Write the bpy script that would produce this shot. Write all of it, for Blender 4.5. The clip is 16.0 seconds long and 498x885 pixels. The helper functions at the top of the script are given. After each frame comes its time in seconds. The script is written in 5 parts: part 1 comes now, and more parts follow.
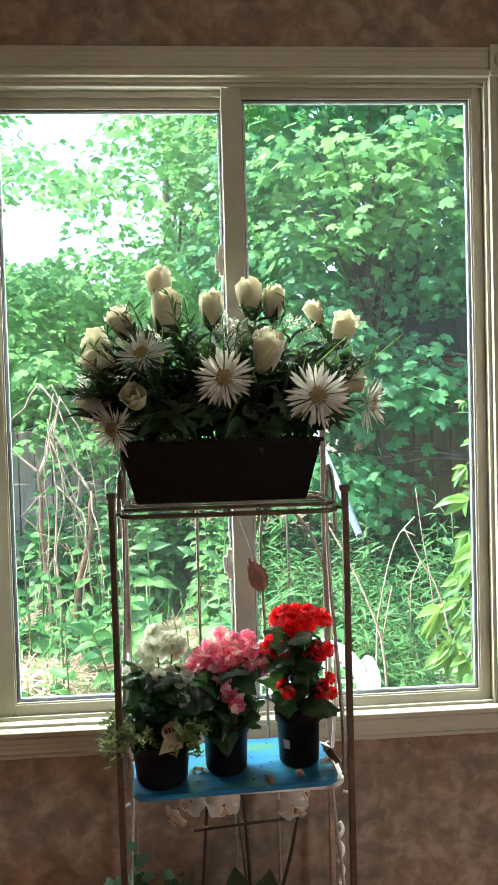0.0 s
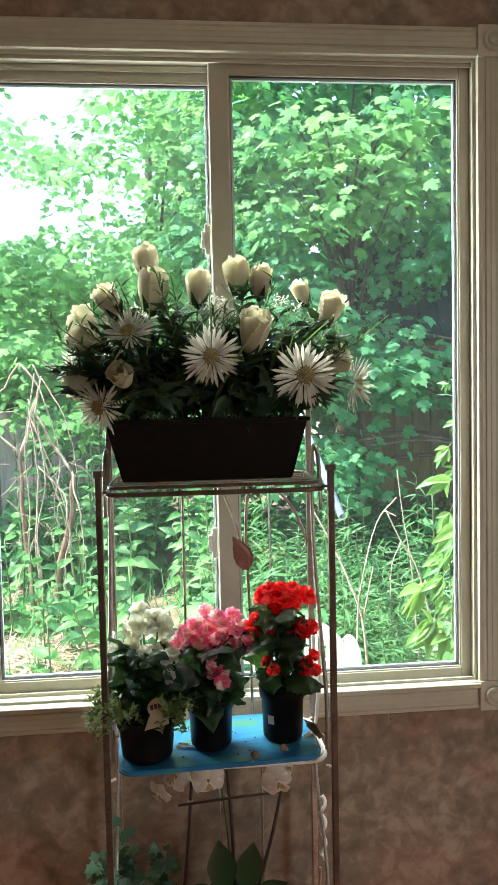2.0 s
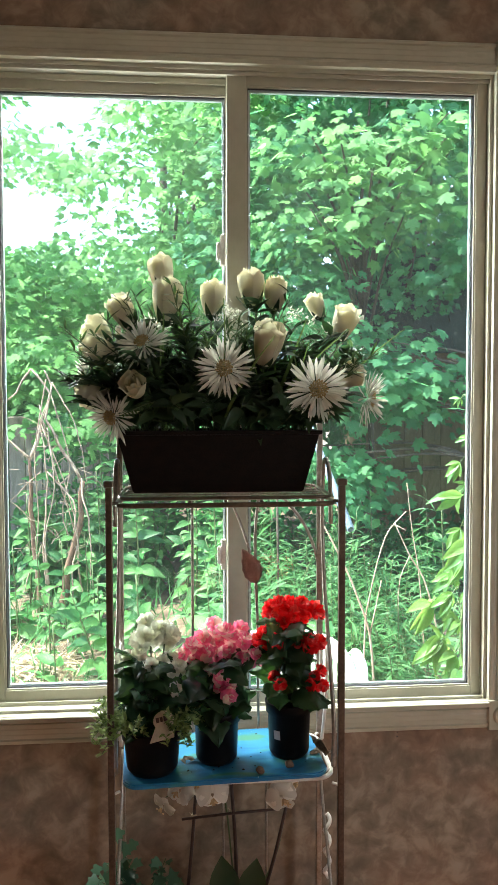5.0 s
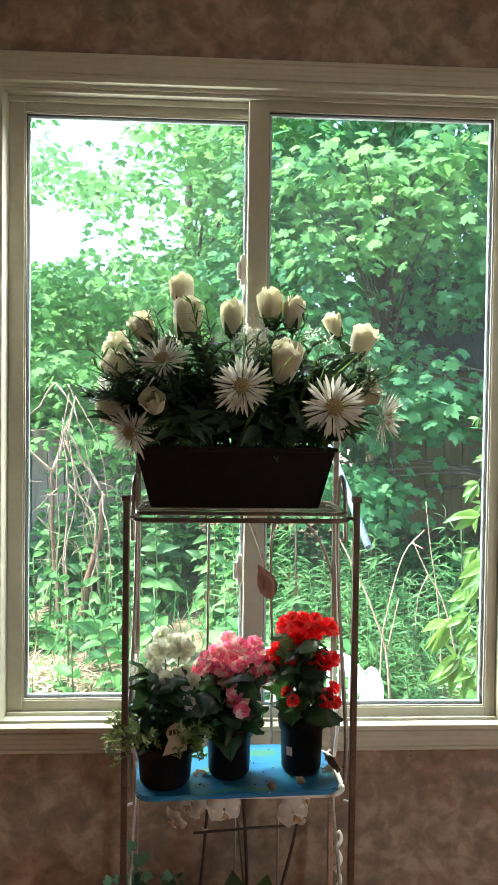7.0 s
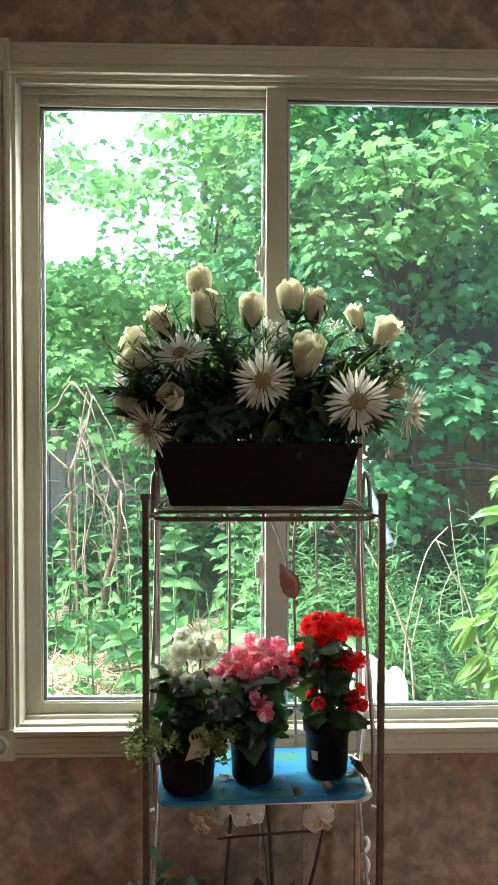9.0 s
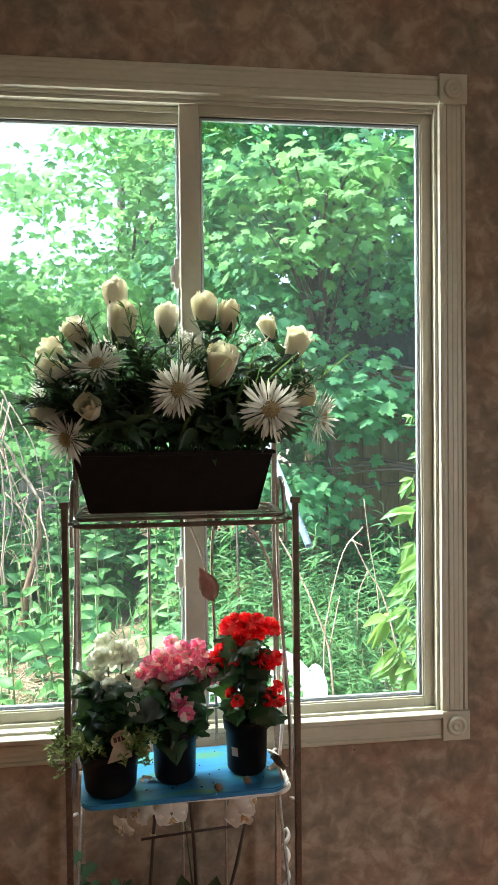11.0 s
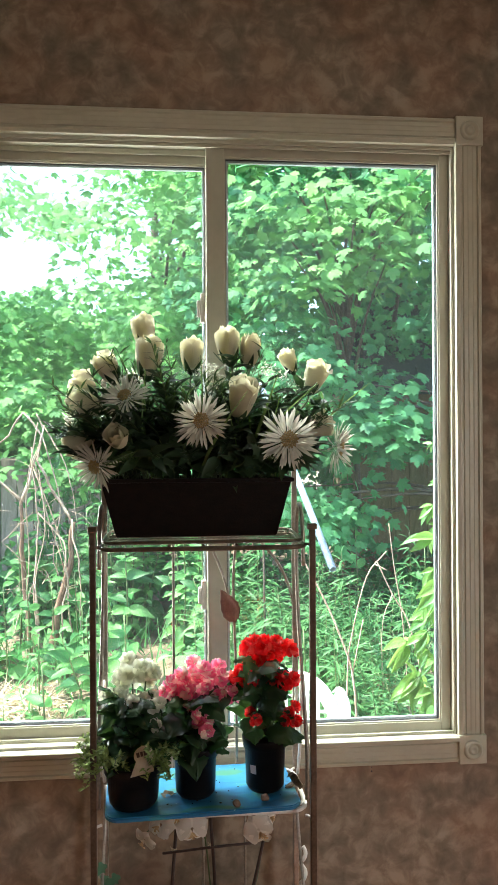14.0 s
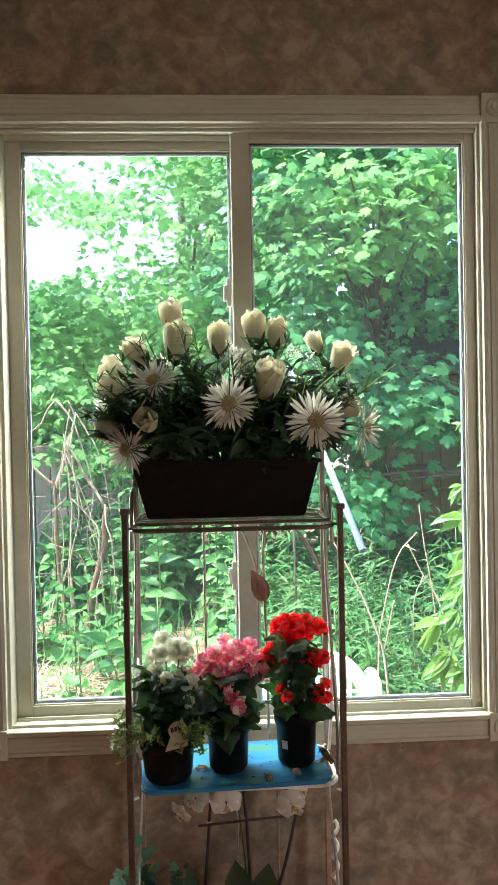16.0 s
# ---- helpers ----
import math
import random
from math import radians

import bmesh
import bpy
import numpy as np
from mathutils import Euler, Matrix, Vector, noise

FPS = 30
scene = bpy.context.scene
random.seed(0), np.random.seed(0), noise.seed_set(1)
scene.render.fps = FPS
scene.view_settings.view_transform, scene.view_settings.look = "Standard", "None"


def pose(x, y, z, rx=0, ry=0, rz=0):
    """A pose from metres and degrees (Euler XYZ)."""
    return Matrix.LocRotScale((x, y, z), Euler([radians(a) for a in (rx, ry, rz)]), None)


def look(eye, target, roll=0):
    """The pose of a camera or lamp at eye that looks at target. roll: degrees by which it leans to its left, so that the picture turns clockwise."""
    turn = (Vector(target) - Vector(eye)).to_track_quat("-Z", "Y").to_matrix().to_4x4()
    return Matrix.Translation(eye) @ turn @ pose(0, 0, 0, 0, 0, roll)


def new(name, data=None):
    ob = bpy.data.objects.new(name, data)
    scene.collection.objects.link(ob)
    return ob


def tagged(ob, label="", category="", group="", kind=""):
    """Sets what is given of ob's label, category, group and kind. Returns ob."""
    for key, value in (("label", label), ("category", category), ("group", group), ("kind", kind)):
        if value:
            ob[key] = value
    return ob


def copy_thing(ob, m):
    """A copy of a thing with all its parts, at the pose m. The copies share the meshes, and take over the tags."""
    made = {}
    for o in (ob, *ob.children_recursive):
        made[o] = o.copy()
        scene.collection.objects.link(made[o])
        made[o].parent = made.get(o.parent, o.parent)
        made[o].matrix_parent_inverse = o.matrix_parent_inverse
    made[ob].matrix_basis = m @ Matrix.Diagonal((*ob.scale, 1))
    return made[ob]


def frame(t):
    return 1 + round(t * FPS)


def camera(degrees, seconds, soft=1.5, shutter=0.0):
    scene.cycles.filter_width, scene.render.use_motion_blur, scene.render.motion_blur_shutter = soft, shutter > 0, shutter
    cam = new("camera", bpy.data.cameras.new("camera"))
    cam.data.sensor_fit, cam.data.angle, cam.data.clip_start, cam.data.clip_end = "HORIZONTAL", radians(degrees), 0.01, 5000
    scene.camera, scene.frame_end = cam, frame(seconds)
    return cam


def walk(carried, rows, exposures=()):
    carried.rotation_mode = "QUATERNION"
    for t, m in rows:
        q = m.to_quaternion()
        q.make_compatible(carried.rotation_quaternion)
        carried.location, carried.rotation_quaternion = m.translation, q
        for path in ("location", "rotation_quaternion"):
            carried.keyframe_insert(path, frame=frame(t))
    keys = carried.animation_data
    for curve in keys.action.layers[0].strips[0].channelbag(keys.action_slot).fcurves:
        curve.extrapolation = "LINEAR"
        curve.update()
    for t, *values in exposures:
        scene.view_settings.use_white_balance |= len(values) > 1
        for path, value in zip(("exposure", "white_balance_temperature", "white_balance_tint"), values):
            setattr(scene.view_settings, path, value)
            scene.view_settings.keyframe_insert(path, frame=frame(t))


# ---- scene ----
cam = camera(35.7, 16.0)
PATH = [
    (0, (-0.121, -1.764, 1.274), (0.014, 0.231, 1.206), -1.6),
    (0.5, (-0.126, -1.758, 1.274), (-0.054, 0.238, 1.189), -1.1),
    (1, (-0.131, -1.764, 1.281), (-0.024, 0.231, 1.202), -0.7),
    (1.5, (-0.139, -1.771, 1.28), (0.015, 0.221, 1.195), -0.9),
    (2, (-0.134, -1.767, 1.268), (0.051, 0.221, 1.153), -1.2),
    (2.5, (-0.129, -1.768, 1.271), (0.044, 0.221, 1.148), -1.1),
    (3, (-0.124, -1.779, 1.275), (0.068, 0.209, 1.164), -1.0),
    (3.5, (-0.13, -1.776, 1.28), (0.062, 0.212, 1.175), -0.1),
    (4, (-0.131, -1.78, 1.281), (0.07, 0.208, 1.208), -0.3),
    (4.5, (-0.136, -1.772, 1.278), (0.059, 0.216, 1.19), 0.5),
    (5, (-0.139, -1.76, 1.276), (0.024, 0.231, 1.183), -0.1),
    (5.2, (-0.142, -1.752, 1.274), (-0.003, 0.241, 1.172), -0.1),
    (7.3, (-0.130, -1.784, 1.281), (-0.024, 0.212, 1.248), 0.7),
    (7.5, (-0.132, -1.778, 1.282), (-0.016, 0.218, 1.261), 0.1),
    (8, (-0.126, -1.764, 1.284), (-0.034, 0.234, 1.268), -0.5),
    (8.5, (-0.129, -1.751, 1.281), (-0.064, 0.247, 1.234), -0.6),
    (9, (-0.136, -1.741, 1.275), (-0.074, 0.257, 1.216), 0.1),
    (9.5, (-0.133, -1.744, 1.278), (-0.028, 0.253, 1.225), 0.4),
    (9.7, (-0.132, -1.747, 1.276), (0.015, 0.247, 1.225), -0.0),
    (11.8, (-0.126, -1.806, 1.289), (0.175, 0.172, 1.244), -0.6),
    (12, (-0.131, -1.806, 1.291), (0.187, 0.169, 1.255), -0.7),
    (12.5, (-0.123, -1.823, 1.3), (0.233, 0.145, 1.279), -1.4),
    (13, (-0.134, -1.82, 1.302), (0.278, 0.138, 1.295), -1.9),
    (13.5, (-0.126, -1.836, 1.298), (0.154, 0.144, 1.337), -0.7),
    (14, (-0.111, -1.864, 1.299), (0.069, 0.128, 1.304), -0.3),
    (14.5, (-0.099, -1.875, 1.289), (0.02, 0.121, 1.278), 0.2),
    (15, (-0.098, -1.881, 1.285), (-0.002, 0.116, 1.28), -0.2),
    (15.5, (-0.101, -1.879, 1.284), (-0.003, 0.118, 1.264), -0.6),
    (16, (-0.107, -1.887, 1.293), (-0.006, 0.11, 1.26), -1.1),
]
walk(cam, [(t, look(e, g, r)) for t, e, g, r in PATH], exposures=[(0.0, 3.01), (2.5, 3.08), (4.0, 3.04), (8.0, 3.01), (9.0, 2.93), (12.5, 3.13), (14.0, 3.15), (15.5, 3.05), (16.0, 3.04)])
rnd = random.Random(7)
rng = np.random.RandomState(11)

# ---- light ----
SUN = Vector((-0.42, -0.04, 0.90)).normalized()
world = bpy.data.worlds.new("sky")
scene.world = world
world.use_nodes = True
wn = world.node_tree
sky = wn.nodes.new("ShaderNodeTexSky")
sky.sky_type, sky.sun_disc = "NISHITA", False
sky.sun_elevation = math.asin(SUN.z)
sky.sun_rotation = math.atan2(SUN.x, SUN.y)
wn.links.new(sky.outputs[0], wn.nodes["Background"].inputs[0])
wn.nodes["Background"].inputs[1].default_value = 0.15
lamp = bpy.data.lights.new("sun", "SUN")
lamp.energy, lamp.angle, lamp.color = 3.4, radians(0.5), (1.0, 0.95, 0.86)
sun = new("sun", lamp)
sun.matrix_world = look(SUN * 30, (0, 0, 0))


def fill_lamp(name, x, y, z, w, h, watts, toward, colour):
    """An area lamp added out of view, standing in for light from outside."""
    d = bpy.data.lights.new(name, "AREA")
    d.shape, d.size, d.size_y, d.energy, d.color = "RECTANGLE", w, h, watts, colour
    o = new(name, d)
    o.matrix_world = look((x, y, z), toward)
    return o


# lamps added out of view, standing in for open sky before the window
fill_lamp("window_fill", -0.03, 0.42, 2.42, 1.2, 0.42, 21.0, (-0.03, -0.30, 0.78), (0.95, 1.0, 0.97))
fill_lamp("window_fill_west", -1.22, 0.70, 1.05, 0.7, 1.5, 12.5, (0.0, -0.25, 0.80), (0.96, 1.0, 0.97))
# added lamp at an unseen, made-up opening in the east wall
room_fill = fill_lamp("east_fill", 2.27, -2.75, 0.98, 1.0, 1.9, 1.75, (0.9, -2.0, 0.35), (1.0, 0.93, 0.80))
room_fill.data.spread = radians(130)


# ---- materials ----
def nodes(name):
    m = bpy.data.materials.new(name)
    m.use_nodes = True
    return m, m.node_tree, m.node_tree.nodes["Principled BSDF"]


def add(t, kind, **inputs):
    n = t.nodes.new("ShaderNode" + kind)
    for k, v in inputs.items():
        n.inputs[k.replace("_", " ")].default_value = v
    return n


def ramp(t, fac, stops):
    r = t.nodes.new("ShaderNodeValToRGB")
    while len(r.color_ramp.elements) < len(stops):
        r.color_ramp.elements.new(0.5)
    for e, (p, c) in zip(r.color_ramp.elements, stops):
        e.position, e.color = p, (*c, 1)
    t.links.new(fac, r.inputs[0])
    return r.outputs[0]


def coords(t, stretch=(1, 1, 1)):
    c = t.nodes.new("ShaderNodeTexCoord")
    m = t.nodes.new("ShaderNodeMapping")
    m.inputs["Scale"].default_value = stretch
    t.links.new(c.outputs["Object"], m.inputs[0])
    return m.outputs[0]


def bump(t, b, height, strength, dist=0.002):
    n = t.nodes.new("ShaderNodeBump")
    n.inputs["Strength"].default_value, n.inputs["Distance"].default_value = strength, dist
    t.links.new(height, n.inputs["Height"])
    t.links.new(n.outputs[0], b.inputs["Normal"])


def surface(name, c0, c1, scale, rough, metal=0.0, stretch=(1, 1, 1), relief=0.15, fine=None, island=0.0, spec=0.5):
    """Two colours mixed by coarse and fine noise, with a fine relief."""
    m, t, b = nodes(name)
    v = coords(t, stretch)
    a = add(t, "TexNoise", Scale=scale, Detail=5.0, Roughness=0.6)
    f = add(t, "TexNoise", Scale=fine or scale * 9, Detail=3.0)
    for n in (a, f):
        t.links.new(v, n.inputs["Vector"])
    mix = add(t, "Math")
    mix.operation = "MULTIPLY_ADD"
    mix.inputs[1].default_value = 0.35
    t.links.new(f.outputs["Fac"], mix.inputs[0])
    low = add(t, "Math")
    low.operation = "MULTIPLY"
    low.inputs[1].default_value = 0.65
    t.links.new(a.outputs["Fac"], low.inputs[0])
    t.links.new(low.outputs[0], mix.inputs[2])
    col = ramp(t, mix.outputs[0], [(0.36, c0), (0.64, c1)])
    if island:
        g = t.nodes.new("ShaderNodeNewGeometry")
        h = add(t, "HueSaturation")
        mp = add(t, "MapRange")
        mp.inputs["To Min"].default_value, mp.inputs["To Max"].default_value = 1 - island, 1 + island
        t.links.new(g.outputs["Random Per Island"], mp.inputs[0])
        t.links.new(mp.outputs[0], h.inputs["Value"])
        t.links.new(col, h.inputs["Color"])
        col = h.outputs[0]
    t.links.new(col, b.inputs["Base Color"])
    b.inputs["Roughness"].default_value, b.inputs["Metallic"].default_value = rough, metal
    b.inputs["Specular IOR Level"].default_value = spec
    if relief:
        bump(t, b, mix.outputs[0], relief)
    return m


def leafy(name, dark, light, through_light, rough=0.45, share=0.45, spec=0.4, vary=0.3, by_object=False, lo=0.0, hi=1.0, thin=None):
    """A thin leaf or petal: colour differs from leaf to leaf, light also comes through."""
    m, t, b = nodes(name)
    if by_object:
        src = t.nodes.new("ShaderNodeObjectInfo").outputs["Random"]
    else:
        src = t.nodes.new("ShaderNodeNewGeometry").outputs["Random Per Island"]
    n = add(t, "TexNoise", Scale=38.0, Detail=3.0)
    t.links.new(coords(t), n.inputs["Vector"])
    mx = add(t, "Math")
    mx.operation = "MULTIPLY_ADD"
    mx.inputs[1].default_value = vary
    off = add(t, "Math")
    off.operation = "SUBTRACT"
    off.inputs[1].default_value = vary * 0.5
    t.links.new(n.outputs["Fac"], mx.inputs[0])
    t.links.new(src, off.inputs[0])
    t.links.new(off.outputs[0], mx.inputs[2])
    t.links.new(ramp(t, mx.outputs[0], [(lo, dark), (hi, light)]), b.inputs["Base Color"])
    b.inputs["Roughness"].default_value, b.inputs["Specular IOR Level"].default_value = rough, spec
    tr = add(t, "BsdfTranslucent")
    t.links.new(ramp(t, mx.outputs[0], [(lo, thin or tuple(0.6 * c for c in through_light)), (hi, through_light)]), tr.inputs[0])
    ms = add(t, "MixShader")
    ms.inputs[0].default_value = share
    t.links.new(b.outputs[0], ms.inputs[1])
    t.links.new(tr.outputs[0], ms.inputs[2])
    t.links.new(ms.outputs[0], t.nodes["Material Output"].inputs[0])
    return m


def glass_material():
    m, t, b = nodes("window_glass")
    t.nodes.remove(b)
    fr = add(t, "Fresnel", IOR=1.45)
    tp = add(t, "BsdfTransparent")
    tp.inputs[0].default_value = (0.94, 0.97, 0.95, 1)
    gl = add(t, "BsdfGlossy", Roughness=0.0)
    ms = add(t, "MixShader")
    # a thin film put into the glass to imitate pale haze over the view
    dn = add(t, "TexNoise", Scale=3.0, Detail=4.0)
    t.links.new(coords(t), dn.inputs["Vector"])
    haze = add(t, "MapRange")
    haze.inputs["To Min"].default_value, haze.inputs["To Max"].default_value = 0.001, 0.0065
    t.links.new(dn.outputs["Fac"], haze.inputs[0])
    film = add(t, "BsdfTranslucent")
    film.inputs[0].default_value = (0.8, 0.82, 0.82, 1)
    md = add(t, "MixShader")
    t.links.new(haze.outputs[0], md.inputs[0])
    t.links.new(tp.outputs[0], md.inputs[1])
    t.links.new(film.outputs[0], md.inputs[2])
    t.links.new(fr.outputs[0], ms.inputs[0])
    t.links.new(md.outputs[0], ms.inputs[1])
    t.links.new(gl.outputs[0], ms.inputs[2])
    t.links.new(ms.outputs[0], t.nodes["Material Output"].inputs[0])
    return m


def wallpaper_material():
    """Sponged wallpaper: brown blotches over a paler taupe, with rosy touches."""
    m, t, b = nodes("sponged_wallpaper")
    v = coords(t)
    big = add(t, "TexNoise", Scale=10.0, Detail=3.0, Roughness=0.55, Distortion=0.8)
    mid = add(t, "TexNoise", Scale=23.0, Detail=6.0, Roughness=0.58, Distortion=0.5)
    red = add(t, "TexNoise", Scale=5.0, Detail=2.0)
    for n in (big, mid, red):
        t.links.new(v, n.inputs["Vector"])
    s = add(t, "Math")
    s.operation = "MULTIPLY_ADD"
    s.inputs[1].default_value = 0.55
    t.links.new(mid.outputs["Fac"], s.inputs[0])
    h = add(t, "Math")
    h.operation = "MULTIPLY"
    h.inputs[1].default_value = 0.45
    t.links.new(big.outputs["Fac"], h.inputs[0])
    t.links.new(h.outputs[0], s.inputs[2])
    one = ramp(t, s.outputs[0], [(0.38, (0.155, 0.125, 0.088)), (0.5, (0.235, 0.192, 0.138)), (0.61, (0.37, 0.31, 0.23))])
    two = ramp(t, s.outputs[0], [(0.38, (0.185, 0.120, 0.080)), (0.5, (0.268, 0.182, 0.122)), (0.61, (0.37, 0.275, 0.19))])
    k = ramp(t, red.outputs["Fac"], [(0.42, (0, 0, 0)), (0.62, (1, 1, 1))])
    mx = t.nodes.new("ShaderNodeMixRGB")
    for a, i in ((k, 0), (one, 1), (two, 2)):
        t.links.new(a, mx.inputs[i])
    t.links.new(mx.outputs[0], b.inputs["Base Color"])
    b.inputs["Roughness"].default_value = 0.75
    bump(t, b, mid.outputs["Fac"], 0.12)
    return m


def painted_board_material():
    """Blue board with brushed streaks of green and pale spatter."""
    m, t, b = nodes("blue_painted_board")
    a = add(t, "TexNoise", Scale=7.0, Detail=4.0, Distortion=0.8)
    t.links.new(coords(t, (1, 3, 1)), a.inputs["Vector"])
    sp = add(t, "TexNoise", Scale=160.0, Detail=1.0)
    t.links.new(coords(t), sp.inputs["Vector"])
    base = ramp(t, a.outputs["Fac"], [(0.30, (0.008, 0.06, 0.12)), (0.44, (0.012, 0.13, 0.28)), (0.54, (0.016, 0.17, 0.34)), (0.60, (0.03, 0.20, 0.24)), (0.68, (0.06, 0.20, 0.13))])
    k = ramp(t, sp.outputs["Fac"], [(0.75, (0, 0, 0)), (0.82, (1, 1, 1))])
    mx = t.nodes.new("ShaderNodeMixRGB")
    mx.inputs[2].default_value = (0.55, 0.68, 0.7, 1)
    t.links.new(k, mx.inputs[0])
    t.links.new(base, mx.inputs[1])
    t.links.new(mx.outputs[0], b.inputs["Base Color"])
    b.inputs["Roughness"].default_value = 0.38
    bump(t, b, a.outputs["Fac"], 0.2)
    return m


WALLPAPER = wallpaper_material()
CEILING = surface("ceiling_paint", (0.70, 0.68, 0.63), (0.78, 0.76, 0.71), 14, 0.9, relief=0.3)
# floor out of view, reddened so its bounce warms the lower wall
FLOOR = surface("reddened_floor", (0.37, 0.155, 0.09), (0.52, 0.235, 0.14), 60, 0.95, relief=0.8)
TRIM = surface("cream_trim_paint", (0.44, 0.425, 0.325), (0.515, 0.50, 0.39), 5, 0.38, stretch=(1, 1, 1), relief=0.05)
VINYL = surface("almond_vinyl", (0.42, 0.405, 0.315), (0.485, 0.47, 0.375), 6, 0.42, relief=0.04)
SEAL = surface("black_gasket", (0.015, 0.016, 0.018), (0.03, 0.03, 0.035), 40, 0.6)
SPACER = surface("aluminium_spacer", (0.60, 0.66, 0.72), (0.75, 0.80, 0.84), 20, 0.35, metal=0.6, relief=0.02)
GLASS = glass_material()
BRONZE = surface("bronze_metal", (0.075, 0.054, 0.040), (0.17, 0.125, 0.09), 18, 0.38, metal=0.65)
PEWTER = surface("weathered_wire", (0.24, 0.20, 0.16), (0.44, 0.40, 0.34), 22, 0.36, metal=0.7)
WHITE_METAL = surface("white_enamel_lit_metal", (0.66, 0.64, 0.58), (0.8, 0.78, 0.72), 25, 0.35)
COPPER = surface("copper_leaf", (0.17, 0.085, 0.062), (0.32, 0.18, 0.14), 30, 0.45, metal=0.2)
BOX = surface("dark_carved_wood", (0.003, 0.0024, 0.002), (0.010, 0.005, 0.0036), 34, 0.5, stretch=(1, 3, 1.6), relief=1.0, spec=0.14)
BOARD = painted_board_material()
POT = surface("black_nursery_plastic", (0.0035, 0.0038, 0.004), (0.007, 0.007, 0.0075), 12, 0.4, relief=0.05, spec=0.09)
SOIL = surface("potting_soil", (0.018, 0.012, 0.008), (0.06, 0.042, 0.03), 90, 0.95, relief=0.9)
STICKER = surface("paper_sticker", (0.55, 0.56, 0.56), (0.72, 0.73, 0.72), 60, 0.7)
INK = surface("brown_ink", (0.06, 0.03, 0.02), (0.10, 0.05, 0.035), 60, 0.7)
TAG = surface("buff_plant_tag", (0.62, 0.50, 0.36), (0.76, 0.64, 0.48), 40, 0.6)
PEBBLE = surface("brown_pebble", (0.09, 0.05, 0.035), (0.24, 0.14, 0.09), 60, 0.8)
DEADLEAF = surface("withered_leaf", (0.12, 0.085, 0.055), (0.35, 0.27, 0.19), 50, 0.8, relief=0.6)
CANE = surface("dark_cane", (0.022, 0.012, 0.010), (0.06, 0.032, 0.024), 50, 0.5)
TWINE = surface("jute_twine", (0.35, 0.28, 0.18), (0.52, 0.44, 0.30), 80, 0.9)
ROSE = leafy("cream_rose_petal", (0.79, 0.75, 0.60), (0.89, 0.87, 0.78), (0.92, 0.88, 0.58), 0.55, 0.55, 0.2)
MUM = leafy("white_mum_petal", (0.68, 0.65, 0.56), (0.84, 0.82, 0.74), (0.82, 0.82, 0.68), 0.55, 0.5, 0.2)
MUM_EYE = surface("mum_eye", (0.22, 0.14, 0.045), (0.58, 0.43, 0.20), 140, 0.85, relief=0.9)
RED = leafy("red_begonia_petal", (0.74, 0.016, 0.022), (0.95, 0.12, 0.10), (1.0, 0.26, 0.20), 0.4, 0.68, 0.3, 0.6, lo=0.25, hi=0.8, thin=(0.95, 0.03, 0.035))
PINK = leafy("pink_begonia_petal", (0.80, 0.14, 0.30), (0.95, 0.84, 0.74), (1.0, 0.90, 0.78), 0.45, 0.66, 0.3, 0.7, lo=0.22, hi=0.62, thin=(0.96, 0.30, 0.46))
WHITE = leafy("white_begonia_petal", (0.88, 0.88, 0.72), (0.94, 0.94, 0.86), (1.0, 1.0, 0.84), 0.45, 0.82, 0.3)
ORCHID = leafy("orchid_petal", (0.78, 0.73, 0.64), (0.88, 0.85, 0.78), (0.88, 0.80, 0.68), 0.5, 0.45, 0.3)
ORCHID_LIP = leafy("orchid_lip", (0.55, 0.36, 0.18), (0.7, 0.5, 0.3), (0.6, 0.4, 0.2), 0.5, 0.3, 0.3)
STEM = surface("green_stem", (0.045, 0.075, 0.025), (0.09, 0.13, 0.045), 60, 0.5)
SILK = leafy("dark_silk_leaf", (0.014, 0.032, 0.018), (0.045, 0.085, 0.035), (0.06, 0.14, 0.04), 0.42, 0.22, 0.4)
FERN = leafy("fern_leaf", (0.020, 0.045, 0.018), (0.06, 0.11, 0.04), (0.10, 0.20, 0.05), 0.5, 0.28, 0.3)
BLADE = leafy("grass_blade", (0.06, 0.12, 0.03), (0.14, 0.22, 0.07), (0.2, 0.34, 0.08), 0.4, 0.35, 0.4)
BEGONIA = leafy("begonia_leaf", (0.010, 0.030, 0.02), (0.032, 0.075, 0.034), (0.10, 0.27, 0.04), 0.24, 0.28, 0.75, by_object=True)
TRAILING = leafy("trailing_leaf", (0.12, 0.18, 0.05), (0.28, 0.35, 0.12), (0.28, 0.40, 0.10), 0.45, 0.35, 0.3)
IVY = leafy("ivy_leaf", (0.012, 0.045, 0.025), (0.10, 0.20, 0.12), (0.10, 0.26, 0.08), 0.4, 0.25, 0.4)
# one maple leaf twice: the second has sunlight put into its colour
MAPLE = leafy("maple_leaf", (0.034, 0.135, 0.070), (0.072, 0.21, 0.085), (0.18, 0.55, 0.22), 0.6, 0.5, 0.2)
MAPLE_SUN = leafy("sunlit_maple_leaf", (0.055, 0.17, 0.06), (0.13, 0.29, 0.09), (0.27, 0.62, 0.20), 0.6, 0.5, 0.2)
BROAD = leafy("broad_weed_leaf", (0.026, 0.10, 0.036), (0.105, 0.25, 0.080), (0.21, 0.55, 0.18), 0.5, 0.45, 0.3, lo=0.15, hi=0.85, thin=(0.06, 0.22, 0.07))
LANCE = leafy("goldenrod_leaf", (0.032, 0.105, 0.04), (0.085, 0.205, 0.075), (0.17, 0.45, 0.17), 0.5, 0.45, 0.3)
CREEPER = leafy("creeper_leaf", (0.045, 0.15, 0.06), (0.15, 0.29, 0.08), (0.36, 0.60, 0.12), 0.4, 0.5, 0.4)
